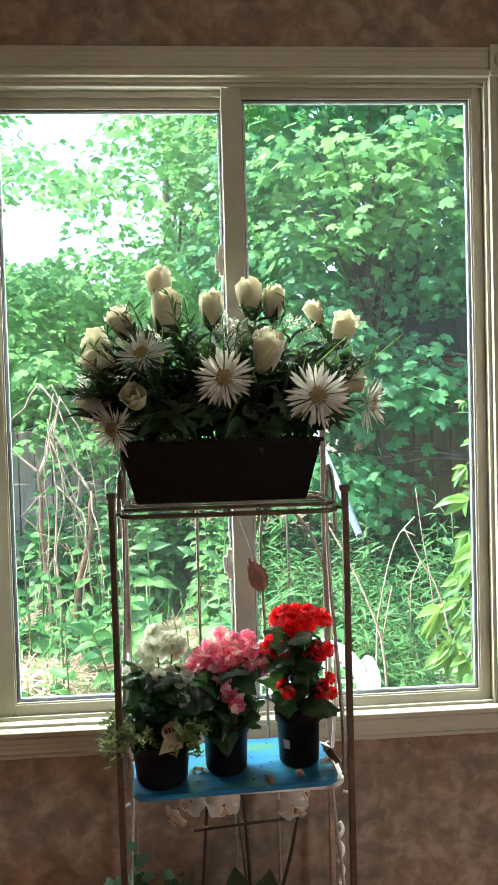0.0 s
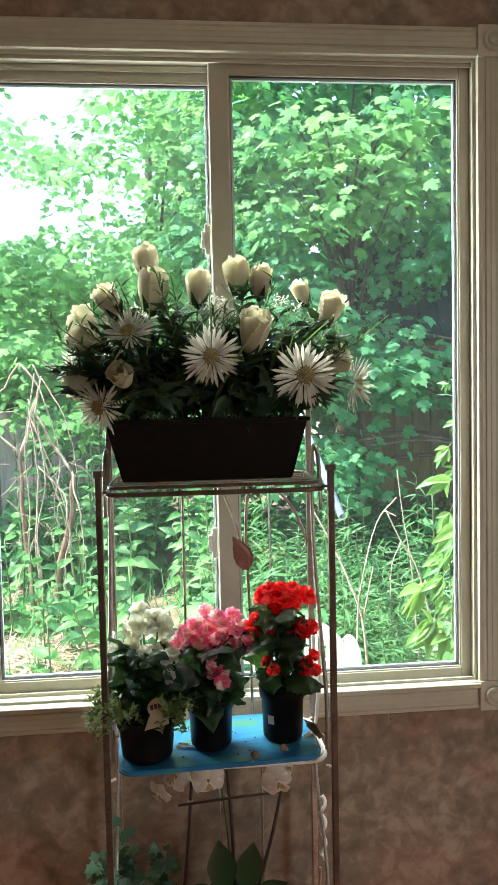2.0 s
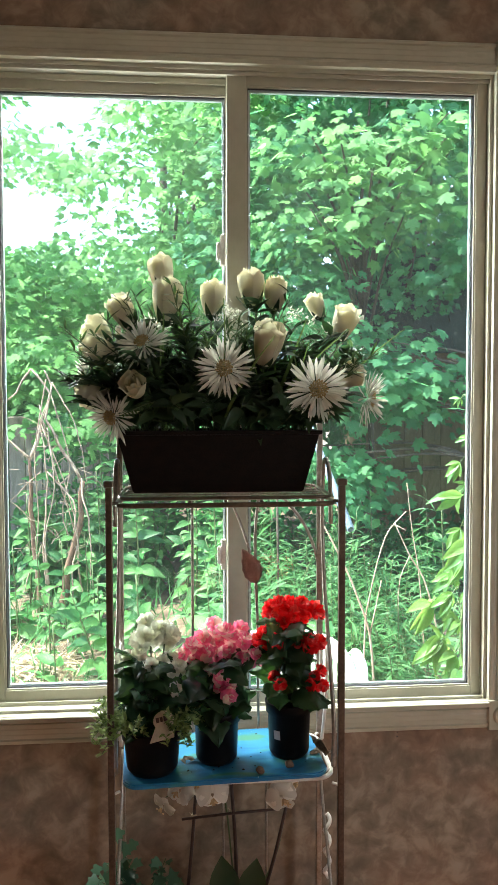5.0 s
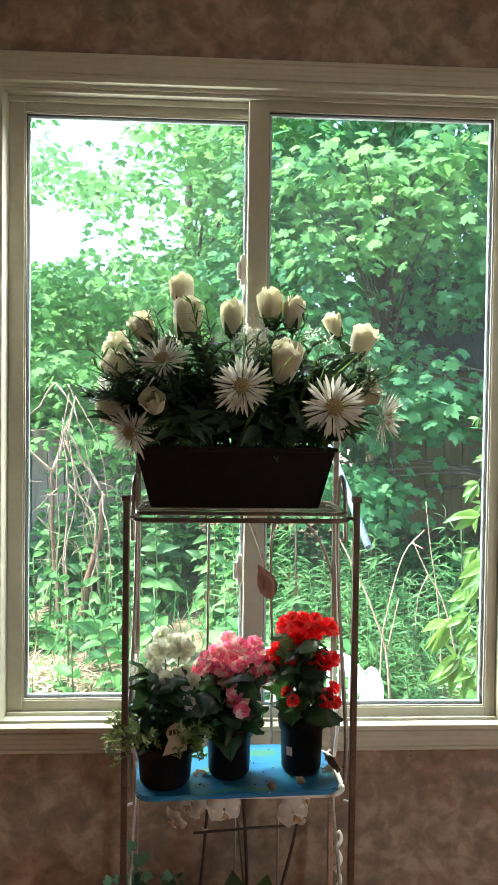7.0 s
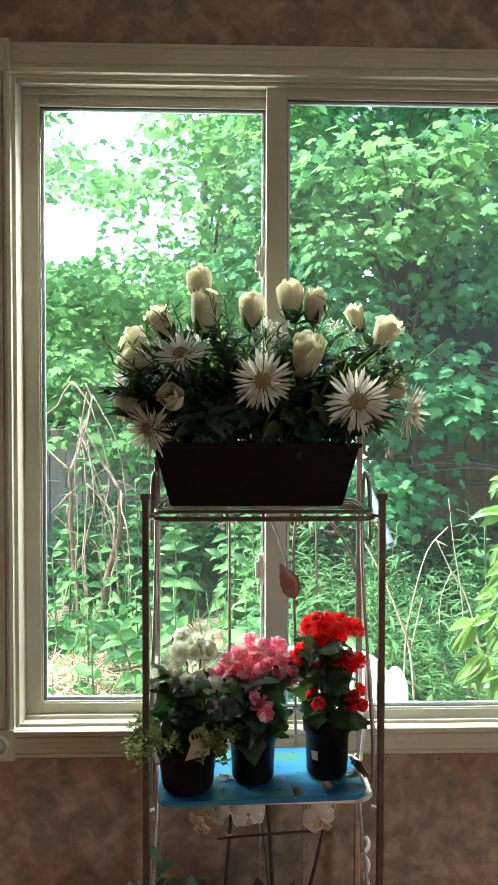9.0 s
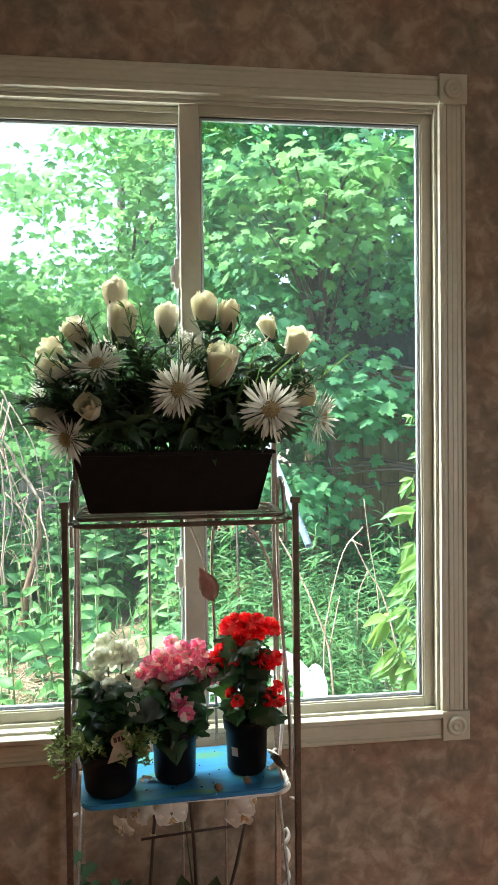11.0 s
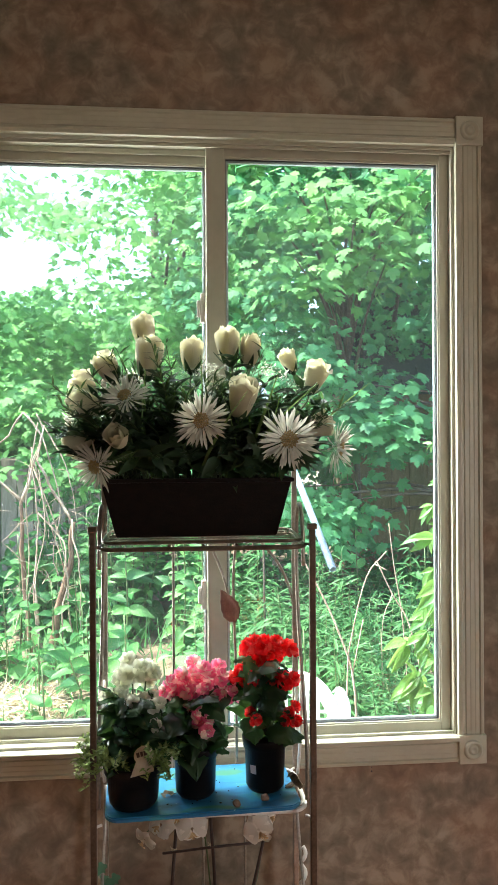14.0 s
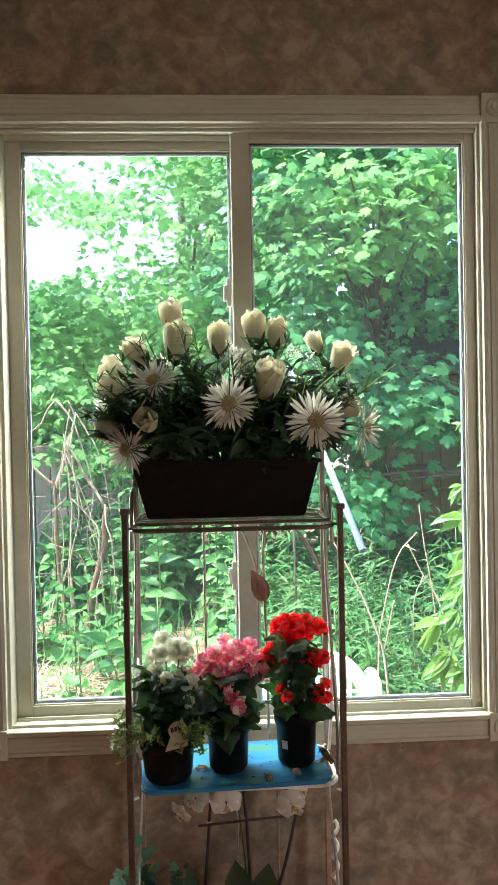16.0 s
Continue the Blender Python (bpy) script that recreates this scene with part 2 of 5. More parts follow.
FARWOOD = leafy("far_leaf", (0.022, 0.085, 0.042), (0.055, 0.155, 0.06), (0.10, 0.34, 0.10), 0.6, 0.45, 0.3)
BARK = surface("maple_bark", (0.045, 0.036, 0.028), (0.13, 0.105, 0.08), 14, 0.9, stretch=(1, 1, 0.25), relief=0.9)
BRANCH = surface("brown_branch", (0.085, 0.048, 0.03), (0.20, 0.125, 0.08), 22, 0.85, stretch=(1, 1, 0.4), relief=0.8)
DRYWOOD = surface("dry_branch", (0.17, 0.115, 0.08), (0.40, 0.32, 0.25), 16, 0.85, relief=0.5)
FENCE = surface("grey_fence_board", (0.13, 0.12, 0.105), (0.26, 0.245, 0.215), 9, 0.9, stretch=(4, 4, 0.5), relief=0.5)
SHED = surface("brown_shed_board", (0.12, 0.098, 0.058), (0.22, 0.175, 0.105), 8, 0.85, stretch=(4, 4, 0.5), relief=0.4, spec=0.08)
SHINGLE = surface("dark_shingle", (0.03, 0.038, 0.034), (0.07, 0.085, 0.078), 30, 0.9, relief=0.6, spec=0.08)
GROUND = surface("leaf_litter", (0.05, 0.035, 0.022), (0.17, 0.125, 0.085), 7, 0.95, relief=0.8)
STRAW = surface("dry_straw", (0.36, 0.28, 0.19), (0.58, 0.48, 0.35), 30, 0.9, island=0.3, relief=0.2)
PVC = surface("grey_blue_pipe", (0.12, 0.18, 0.26), (0.20, 0.27, 0.36), 12, 0.4, relief=0.05)
PLASTIC = surface("white_resin", (0.76, 0.77, 0.78), (0.84, 0.85, 0.86), 10, 0.4, relief=0.05)
SIDING = surface("house_siding", (0.40, 0.37, 0.32), (0.5, 0.47, 0.41), 8, 0.7)

# ---- building helpers ----
HOME = {}


def thing(name, at, label, category, group="", kind=""):
    e = new(name)
    e.location = at
    e.empty_display_size = 0.05
    HOME[e.name] = Vector(at)
    return tagged(e, label, category, group, kind)


def data_of(name, bm, mat, smooth=True):
    me = bpy.data.meshes.new(name)
    bm.to_mesh(me)
    bm.free()
    if mat:
        me.materials.append(mat)
    if smooth:
        me.polygons.foreach_set("use_smooth", [True] * len(me.polygons))
    return me


def part(name, bm, mat, parent=None, label="", smooth=False):
    """One mesh, given in world coordinates, under a thing or a part."""
    me = bm if isinstance(bm, bpy.types.Mesh) else data_of(name, bm, mat, smooth)
    ob = new(name, me)
    if parent:
        me.transform(Matrix.Translation(-HOME[parent.name]))
        ob.parent = parent
        HOME[ob.name] = HOME[parent.name]
    else:
        HOME[ob.name] = Vector((0, 0, 0))
    return tagged(ob, label)


def place(name, me, m, parent, label=""):
    """A part that shares its mesh with others, at the world pose m."""
    ob = new(name, me)
    ob.parent = parent
    ob.matrix_basis = Matrix.Translation(-HOME[parent.name]) @ m
    HOME[ob.name] = Vector((0, 0, 0))
    return tagged(ob, label)


def block(bm, x0, x1, y0, y1, z0, z1, bevel=0.0):
    g = bmesh.ops.create_cube(bm, size=1)["verts"]
    for v in g:
        v.co = ((x0 + x1) / 2 + v.co.x * (x1 - x0), (y0 + y1) / 2 + v.co.y * (y1 - y0), (z0 + z1) / 2 + v.co.z * (z1 - z0))
    if bevel:
        es = list({e for v in g for e in v.link_edges})
        bmesh.ops.bevel(bm, geom=es, offset=bevel, segments=2, affect="EDGES", profile=0.5)
    return bm


def boxed(*dims, bevel=0.0):
    return block(bmesh.new(), *dims, bevel=bevel)


def tube(bm, pts, r0, r1=None, sides=6, cap=True):
    """A round bar along the points, tapering from r0 to r1."""
    pts = [Vector(p) for p in pts]
    r1 = r0 if r1 is None else r1
    rings, n = [], len(pts)
    ref = None
    for i, p in enumerate(pts):
        d = (pts[min(i + 1, n - 1)] - pts[max(i - 1, 0)]).normalized()
        if ref is None:
            ref = d.orthogonal().normalized()
        ref = (ref - d * ref.dot(d))
        ref = ref.normalized() if ref.length > 1e-4 else d.orthogonal().normalized()
        o = d.cross(ref)
        r = r0 + (r1 - r0) * i / max(1, n - 1)
        rings.append([bm.verts.new(p + r * (math.cos(a) * ref + math.sin(a) * o)) for a in (2 * math.pi * k / sides for k in range(sides))])
    for a, b in zip(rings, rings[1:]):
        for k in range(sides):
            bm.faces.new((a[k], a[(k + 1) % sides], b[(k + 1) % sides], b[k]))
    if cap:
        bm.faces.new(rings[0][::-1])
        bm.faces.new(rings[-1])
    return bm


def smoothed(pts, steps=6):
    """A smooth line through the points."""
    p = [Vector(q) for q in pts]
    p = [2 * p[0] - p[1]] + p + [2 * p[-1] - p[-2]]
    out = []
    for i in range(1, len(p) - 2):
        a, b, c, d = p[i - 1:i + 3]
        for k in range(steps):
            t = k / steps
            out.append(0.5 * (2 * b + (c - a) * t + (2 * a - 5 * b + 4 * c - d) * t * t + (3 * b - a - 3 * c + d) * t ** 3))
    return out + [p[-2]]


def lathe(bm, profile, centre, sides=24):
    rings = []
    for r, z in profile:
        rings.append([bm.verts.new((centre[0] + r * math.cos(2 * math.pi * k / sides), centre[1] + r * math.sin(2 * math.pi * k / sides), centre[2] + z)) for k in range(sides)])
    for a, b in zip(rings, rings[1:]):
        for k in range(sides):
            bm.faces.new((a[k], a[(k + 1) % sides], b[(k + 1) % sides], b[k]))
    return bm


def sheet(bm, rows):
    """A grid of faces through rows of points."""
    vs = [[bm.verts.new(p) for p in row] for row in rows]
    for a, b in zip(vs, vs[1:]):
        for k in range(len(a) - 1):
            bm.faces.new((a[k], a[k + 1], b[k + 1], b[k]))


# leaf outlines: the stalk at the origin, the tip towards +y, one unit long
def star_leaf(out):
    vs = [(0, 0.34, 0.0)] + [(x, y, -0.10 * abs(x) - 0.12 * max(0, y - 0.5)) for x, y in out]
    return np.array(vs), [(0, i, i + 1) for i in range(1, len(out))] + [(0, len(out), 1)]


MAPLE_OUT = [(0, 0), (0.16, 0.03), (0.34, -0.02), (0.30, 0.14), (0.54, 0.30), (0.44, 0.42), (0.47, 0.60), (0.30, 0.54), (0.17, 0.50), (0.21, 0.74), (0.10, 0.76), (0, 1.0)]
MAPLE_OUT = MAPLE_OUT + [(-x, y) for x, y in MAPLE_OUT[-2:0:-1]]
IVY_OUT = [(0, 0), (0.28, -0.06), (0.42, 0.12), (0.28, 0.32), (0.46, 0.52), (0.20, 0.58), (0, 1.0)]
IVY_OUT = IVY_OUT + [(-x, y) for x, y in IVY_OUT[-2:0:-1]]
LEAF_MAPLE, LEAF_IVY = star_leaf(MAPLE_OUT), star_leaf(IVY_OUT)


def long_leaf(width, droop, cup, n=6, belly=0.42):
    vs, fs = [], []
    for i in range(n + 1):
        t = i / n
        w = 0.5 * width * math.sin(math.pi * t ** (math.log(0.5) / math.log(belly))) if 0 < i < n else 0.004
        z = -droop * t * t
        vs += [(-w, t, z + cup * w), (0, t, z), (w, t, z + cup * w)]
    for i in range(n):
        a = 3 * i
        fs += [(a, a + 1, a + 4, a + 3), (a + 1, a + 2, a + 5, a + 4)]
    return np.array(vs), fs


LEAF_BROAD = long_leaf(0.46, 0.42, 0.5, 7, 0.40)
LEAF_LANCE = long_leaf(0.14, 0.3, 0.3, 4)
LEAF_CREEP = long_leaf(0.33, 0.32, 0.7, 6, 0.5)
LEAF_SMALL = long_leaf(0.36, 0.2, 0.3, 3)
LEAF_BLADE = long_leaf(0.035, 0.25, 0.2, 4, 0.3)
LEAF_MUM = long_leaf(0.115, -0.18, 0.4, 5, 0.72)


def frames_for(aim, up):
    """Turns that carry +y to aim and +z near up; rows of vectors."""
    y = aim / np.maximum(np.linalg.norm(aim, axis=1, keepdims=True), 1e-6)
    x = np.cross(y, up)
    x /= np.maximum(np.linalg.norm(x, axis=1, keepdims=True), 1e-6)
    return np.stack([x, y, np.cross(x, y)], 2)


def many(name, shape, at, aim, up, size, mat, smooth=False):
    """One mesh of many leaves of one outline."""
    vs, fs = shape
    at, aim, up, size = np.asarray(at, float), np.asarray(aim, float), np.asarray(up, float), np.asarray(size, float)
    n, k = len(at), len(vs)
    turn = frames_for(aim, up)
    co = np.einsum("nij,kj->nki", turn, vs) * size[:, None, None] + at[:, None, :]
    lens = np.array([len(f) for f in fs])
    flat = np.concatenate([np.array(f) for f in fs])
    loops = (flat[None, :] + (np.arange(n) * k)[:, None]).ravel()
    me = bpy.data.meshes.new(name)
    me.vertices.add(n * k)
    me.vertices.foreach_set("co", co.ravel())
    me.loops.add(len(loops))
    me.loops.foreach_set("vertex_index", loops)
    total = np.tile(lens, n)
    me.polygons.add(len(total))
    me.polygons.foreach_set("loop_start", np.r_[0, np.cumsum(total)[:-1]])
    me.polygons.foreach_set("loop_total", total)
    me.materials.append(mat)
    if smooth:
        me.polygons.foreach_set("use_smooth", [True] * len(total))
    me.update(calc_edges=True)
    return me


def scatter_dirs(n, up_bias=0.0):
    d = rng.normal(size=(n, 3))
    d[:, 2] += up_bias
    return d / np.linalg.norm(d, axis=1, keepdims=True)


# ---- the room ----
FLOOR_Z, CEIL_Z = -0.02, 2.424
LEFT, RIGHT, BOTTOM, TOP = -0.607, 0.571, 0.580, 2.035
W0, W1, BACK = -2.1, 2.3, -3.6


def structure(name, bm, mat, label, category):
    return tagged(part(name, bm, mat), label, category, kind="structure")


bm = bmesh.new()
block(bm, W0 - 0.12, LEFT, 0, 0.15, -0.5, 2.6)
block(bm, RIGHT, W1 + 0.12, 0, 0.15, -0.5, 2.6)
block(bm, LEFT, RIGHT, 0, 0.15, -0.5, BOTTOM - 0.012)
block(bm, LEFT, RIGHT, 0, 0.15, TOP, 2.6)
structure("wall_north", bm, WALLPAPER, "brown taupe sponge-patterned wallpaper round the window", "wall")
structure("wall_west", boxed(W0 - 0.12, W0, BACK, 0, -0.3, 2.6), WALLPAPER, "plain brown wallpapered side wall", "wall")
structure("wall_south", boxed(W0 - 0.12, W1 + 0.12, BACK - 0.12, BACK, -0.3, 2.6), WALLPAPER, "plain brown wallpapered wall", "wall")
# the gap in this wall is made up, to let light into the room
bm = bmesh.new()
block(bm, W1, W1 + 0.12, BACK, -3.3, -0.3, 2.6)
block(bm, W1, W1 + 0.12, -2.2, 0, -0.3, 2.6)
block(bm, W1, W1 + 0.12, -3.3, -2.2, 2.0, 2.6)
block(bm, W1, W1 + 0.12, -3.3, -2.2, -0.3, FLOOR_Z)
structure("wall_east", bm, WALLPAPER, "brown wallpapered wall with an unseen, made-up opening", "wall")
bm = bmesh.new()
block(bm, W0 - 0.13, LEFT - 0.01, 0.1515, 0.165, -0.5, 2.6)
block(bm, RIGHT + 0.01, W1 + 0.13, 0.1515, 0.165, -0.5, 2.6)
block(bm, LEFT - 0.01, RIGHT + 0.01, 0.1515, 0.165, -0.5, BOTTOM - 0.02)
block(bm, LEFT - 0.01, RIGHT + 0.01, 0.1515, 0.165, TOP + 0.01, 2.6)
structure("wall_cladding", bm, SIDING, "plain tan outer cladding of the house", "wall")
structure("floor", boxed(W0, W1, BACK, 0, -0.14, FLOOR_Z), FLOOR, "unseen floor of the room, reddened to bounce warm light", "floor")
structure("ceiling", boxed(W0 - 0.12, W1 + 0.12, BACK - 0.12, 0.15, CEIL_Z, 2.62), CEILING, "pale painted plaster ceiling", "ceiling")

# ---- the window ----
window = thing("window_1", (0, 0.05, BOTTOM), "almond vinyl sliding window with fluted cream casing", "window", kind="structure")


def fluted(x0, x1, z0, z1, along):
    """A casing board with a raised outer bead, shallow flutes and an inner bead, run along x or z."""
    bm = bmesh.new()
    width = (z1 - z0) if along == "x" else (x1 - x0)
    steps = [(0.0, 0.010), (0.004, 0.016), (0.010, 0.017), (0.013, 0.013), (0.022, 0.0145), (0.0245, 0.0137), (0.034, 0.0145), (0.0365, 0.0137),
             (0.046, 0.0145), (0.049, 0.012), (0.052, 0.018), (0.058, 0.019), (width, 0.016)]
    steps = [(min(a * width / 0.066, width), d) for a, d in steps[:-1]] + [steps[-1]]
    inner_first = (along == "x" and z1 <= BOTTOM + 0.01) or (along == "z" and x0 >= RIGHT - 0.01)
    rows = []
    for a, d in [(0.0, 0.0)] + steps + [(width, 0.0)]:
        if along == "x":
            z = z1 - a if not inner_first else z0 + a
            rows.append([(x0, -d, z), (x1, -d, z)])
        else:
            x = x1 - (width - a) if not inner_first else x1 - a
            rows.append([(x, -d, z0), (x, -d, z1)])
    sheet(bm, rows)
    bmesh.ops.recalc_face_normals(bm, faces=bm.faces)
    return bm


C = 0.066
casing = part("casing", fluted(LEFT, RIGHT, TOP, TOP + C, "x"), TRIM, window, "fluted cream head casing")
part("casing", fluted(LEFT - C, LEFT, BOTTOM, TOP, "z"), TRIM, window, "fluted cream side casing")
part("casing", fluted(RIGHT, RIGHT + C, BOTTOM, TOP, "z"), TRIM, window, "fluted cream side casing")
part("casing", fluted(LEFT, RIGHT, BOTTOM - C, BOTTOM, "x"), TRIM, window, "cream apron below the window")


def rosette(x, z):
    bm = boxed(x - 0.0345, x + 0.0345, -0.022, -0.0005, z - 0.0355, z + 0.0355, bevel=0.002)
    b = part("corner_block", bm, TRIM, window, "square cream block with a turned rosette")
    ring = bmesh.new()
    prof = [(0.0, 0.002), (0.005, 0.002), (0.007, 0.004), (0.010, 0.003), (0.012, -0.0015), (0.014, -0.0015), (0.0165, 0.004), (0.020, 0.0045), (0.023, 0.002), (0.0245, -0.0022)]
    sides = 28
    rings = [[ring.verts.new((x + r * math.cos(2 * math.pi * k / sides), -0.0246 - d, z + r * math.sin(2 * math.pi * k / sides))) for k in range(sides)] for r, d in prof[1:]]
    for a, c in zip(rings, rings[1:]):
        for k in range(sides):
            ring.faces.new((a[k], a[(k + 1) % sides], c[(k + 1) % sides], c[k]))
    ring.faces.new(rings[0])
    bmesh.ops.recalc_face_normals(ring, faces=ring.faces)
    part("rosette", ring, TRIM, b, smooth=True)


for x in (LEFT - 0.033, RIGHT + 0.033):
    for z in (BOTTOM - 0.033, TOP + 0.033):
        rosette(x, z)

# ledge, jamb liners and tracks
part("window_sill", boxed(LEFT, RIGHT, -0.024, 0.125, BOTTOM - 0.012, BOTTOM - 0.001, bevel=0.002), TRIM, window, "cream ledge inside the window")
bm = bmesh.new()
block(bm, LEFT, LEFT + 0.008, 0.0, 0.13, BOTTOM, TOP)
block(bm, RIGHT - 0.008, RIGHT, 0.0, 0.13, BOTTOM, TOP)
block(bm, LEFT + 0.008, RIGHT - 0.008, 0.0, 0.13, TOP - 0.008, TOP)
block(bm, LEFT + 0.008, RIGHT - 0.008, 0.048, 0.053, TOP - 0.022, TOP - 0.009)
block(bm, LEFT + 0.008, RIGHT - 0.008, 0.006, 0.012, TOP - 0.016, TOP - 0.009)
block(bm, LEFT + 0.008, RIGHT - 0.008, 0.048, 0.053, BOTTOM - 0.001, BOTTOM + 0.008)
block(bm, LEFT + 0.008, RIGHT - 0.008, 0.004, 0.010, BOTTOM - 0.001, BOTTOM + 0.006)
part("window_frame", bm, VINYL, window, "almond vinyl frame with sliding tracks")


def sash(x0, x1, z0, z1, y, gx0, gx1, gz0, gz1, depth=0.03):
    """A sash with mitred-looking rails, a bead, a dark gasket and an insulated pane."""
    bm = bmesh.new()
    block(bm, x0, gx0, y, y + depth, z0, z1, bevel=0.0015)
    block(bm, gx1, x1, y, y + depth, z0, z1, bevel=0.0015)
    block(bm, gx0, gx1, y + 0.0006, y + depth, z0, gz0, bevel=0.0015)
    block(bm, gx0, gx1, y + 0.0006, y + depth, gz1, z1, bevel=0.0015)
    s = part("sash", bm, VINYL, window, "almond vinyl sash")

    def loop(name, inset, width, y0, y1, mat):
        b = bmesh.new()
        a0, a1, c0, c1 = gx0 + inset, gx1 - inset, gz0 + inset, gz1 - inset
        block(b, a0, a0 + width, y0, y1, c0, c1)
        block(b, a1 - width, a1, y0, y1, c0, c1)
        block(b, a0 + width, a1 - width, y0, y1, c0, c0 + width)
        block(b, a0 + width, a1 - width, y0, y1, c1 - width, c1)
        part(name, b, mat, s)

    loop("bead", 0.0, 0.0035, y + 0.003, y + depth - 0.002, VINYL)
    loop("gasket", 0.0035, 0.0012, y + 0.008, y + depth - 0.003, SEAL)
    loop("spacer", 0.0047, 0.0055, y + 0.013, y + depth - 0.008, SPACER)
    pane = part("pane", boxed(gx0 + 0.004, gx1 - 0.004, y + 0.011, y + 0.0125, gz0 + 0.004, gz1 - 0.004), GLASS, s, "clear window glass")
    pane.visible_shadow = False
    return s


sash(LEFT + 0.008, -0.012, BOTTOM - 0.001, TOP - 0.009, 0.058, -0.563, -0.041, 0.613, 1.994)
sash(-0.043, RIGHT - 0.008, BOTTOM - 0.001, TOP - 0.009, 0.018, 0.001, 0.538, 0.606, 2.001)

# two latches on the meeting stile
for z in (1.635, 0.93):
    bm = bmesh.new()
    block(bm, -0.058, -0.046, 0.032, 0.046, z - 0.036, z + 0.036, bevel=0.003)
    block(bm, -0.066, -0.058, 0.034, 0.044, z - 0.022, z + 0.018, bevel=0.002)
    part("latch", bm, WHITE_METAL, window, "white sash latch")
# nail holes in the apron
bm = bmesh.new()
bmesh.ops.create_icosphere(bm, subdivisions=1, radius=0.0022, matrix=Matrix.Translation((0.351, -0.0165, 0.503)))
bmesh.ops.create_icosphere(bm, subdivisions=1, radius=0.0014, matrix=Matrix.Translation((0.351, -0.0165, 0.513)))
part("nail_hole", bm, SEAL, window)

# ---- the plant stand ----
SX0, SX1, SY0, SY1 = -0.282, 0.156, -0.317, -0.070
SHELF_TOP, SHELF_MID, SHELF_LOW = 1.092, 0.551, 0.090
stand = thing("plant_stand", ((SX0 + SX1) / 2, (SY0 + SY1) / 2, FLOOR_Z), "bronze metal three-tier plant stand with scrolled sides", "plant stand")
for x in (SX0, SX1):
    bm = block(bmesh.new(), x - 0.0062, x + 0.0062, SY0 - 0.0062, SY0 + 0.0062, FLOOR_Z, 1.127, bevel=0.0015)
    p = part("front_post", bm, BRONZE, stand)
    part("cap", block(bmesh.new(), x - 0.0092, x + 0.0092, SY0 - 0.0092, SY0 + 0.0092, 1.127, 1.139, bevel=0.002), BRONZE, p)
    bm = block(bmesh.new(), x - 0.006, x + 0.006, SY1 - 0.006, SY1 + 0.006, FLOOR_Z, 1.45 if x < 0 else 1.38, bevel=0.0015)
    part("back_post", bm, PEWTER, stand)


def rounded_loop(x0, x1, y0, y1, z, r):
    pts = []
    for cx, cy, a0 in ((x1 - r, y1 - r, 0), (x0 + r, y1 - r, 90), (x0 + r, y0 + r, 180), (x1 - r, y0 + r, 270)):
        for k in range(7):
            a = radians(a0 + 15 * k)
            pts.append((cx + r * math.cos(a), cy + r * math.sin(a), z))
    return pts + pts[:1]


def wire_shelf(z, mat, rods=6, back=0.0):
    bm = tube(bmesh.new(), rounded_loop(SX0 + 0.012 + back * 0.3, SX1 - 0.012 + back * 0.15, SY0 - 0.004 + back, SY1 - 0.010, z, 0.035), 0.0048, sides=8)
    s = part("shelf_frame", bm, mat, stand, smooth=True)
    part("shelf_rim", tube(bmesh.new(), rounded_loop(SX0 + 0.016 + back * 0.3, SX1 - 0.016 + back * 0.15, SY0 + 0.002 + back, SY1 - 0.014, z + 0.0125 - back * 0.12, 0.033), 0.0032, sides=7), mat, s, smooth=True)
    for k in range(rods):
        y = SY0 + 0.024 + back + (SY1 - SY0 - 0.055 - back) * k / (rods - 1)
        part("rod", tube(bmesh.new(), [(SX0 + 0.022, y, z + 0.0075), (SX1 - 0.022, y, z + 0.0075)], 0.0020, sides=6), PEWTER, s, smooth=True)
    for x in (SX0 + 0.15, (SX0 + SX1) / 2, SX1 - 0.15):
        part("cross_bar", tube(bmesh.new(), [(x, SY0 + 0.002 + back, z + 0.002), (x, SY1 - 0.014, z + 0.002)], 0.0028, sides=6), mat, s, smooth=True)
    for x in (SX0, SX1):
        for y in (SY0, SY1):
            sx = 0.014 if x < 0 else -0.014
            part("bracket", tube(bmesh.new(), [(x, y, z + 0.004), (x + sx, y + (0.012 if y < -0.2 else -0.018), z + 0.004)], 0.003, sides=6), mat, s, smooth=True)


wire_shelf(SHELF_TOP, BRONZE)
wire_shelf(SHELF_MID - 0.011, WHITE_METAL, back=0.045)
wire_shelf(SHELF_LOW, PEWTER)

# back panel of thin bars with a leaf
part("back_bar", tube(bmesh.new(), [(-0.126, SY1, SHELF_MID), (-0.126, SY1, SHELF_TOP)], 0.0032, sides=6), PEWTER, stand, smooth=True)
part("back_bar", tube(bmesh.new(), smoothed([(0.019, SY1, SHELF_MID), (0.018, SY1, 0.765), (0.014, SY1, 0.893), (0.013, SY1, 1.0), (0.022, SY1, SHELF_TOP)]), 0.0034, sides=6), PEWTER, stand, smooth=True)
part("vine_bar", tube(bmesh.new(), smoothed([(0.162, SY1, SHELF_MID), (0.159, SY1, 0.862), (0.152, SY1, 0.93), (0.138, SY1, 0.98), (0.112, SY1, 1.03), (0.060, SY1, SHELF_TOP)]), 0.0036, sides=7), PEWTER, stand, smooth=True)
part("vine_bar", tube(bmesh.new(), smoothed([(0.003, SY1 - 0.004, 0.94), (-0.008, SY1 - 0.004, 0.985), (-0.028, SY1 - 0.002, 1.04), (-0.050, SY1, SHELF_TOP)]), 0.003, sides=6), PEWTER, stand, smooth=True)
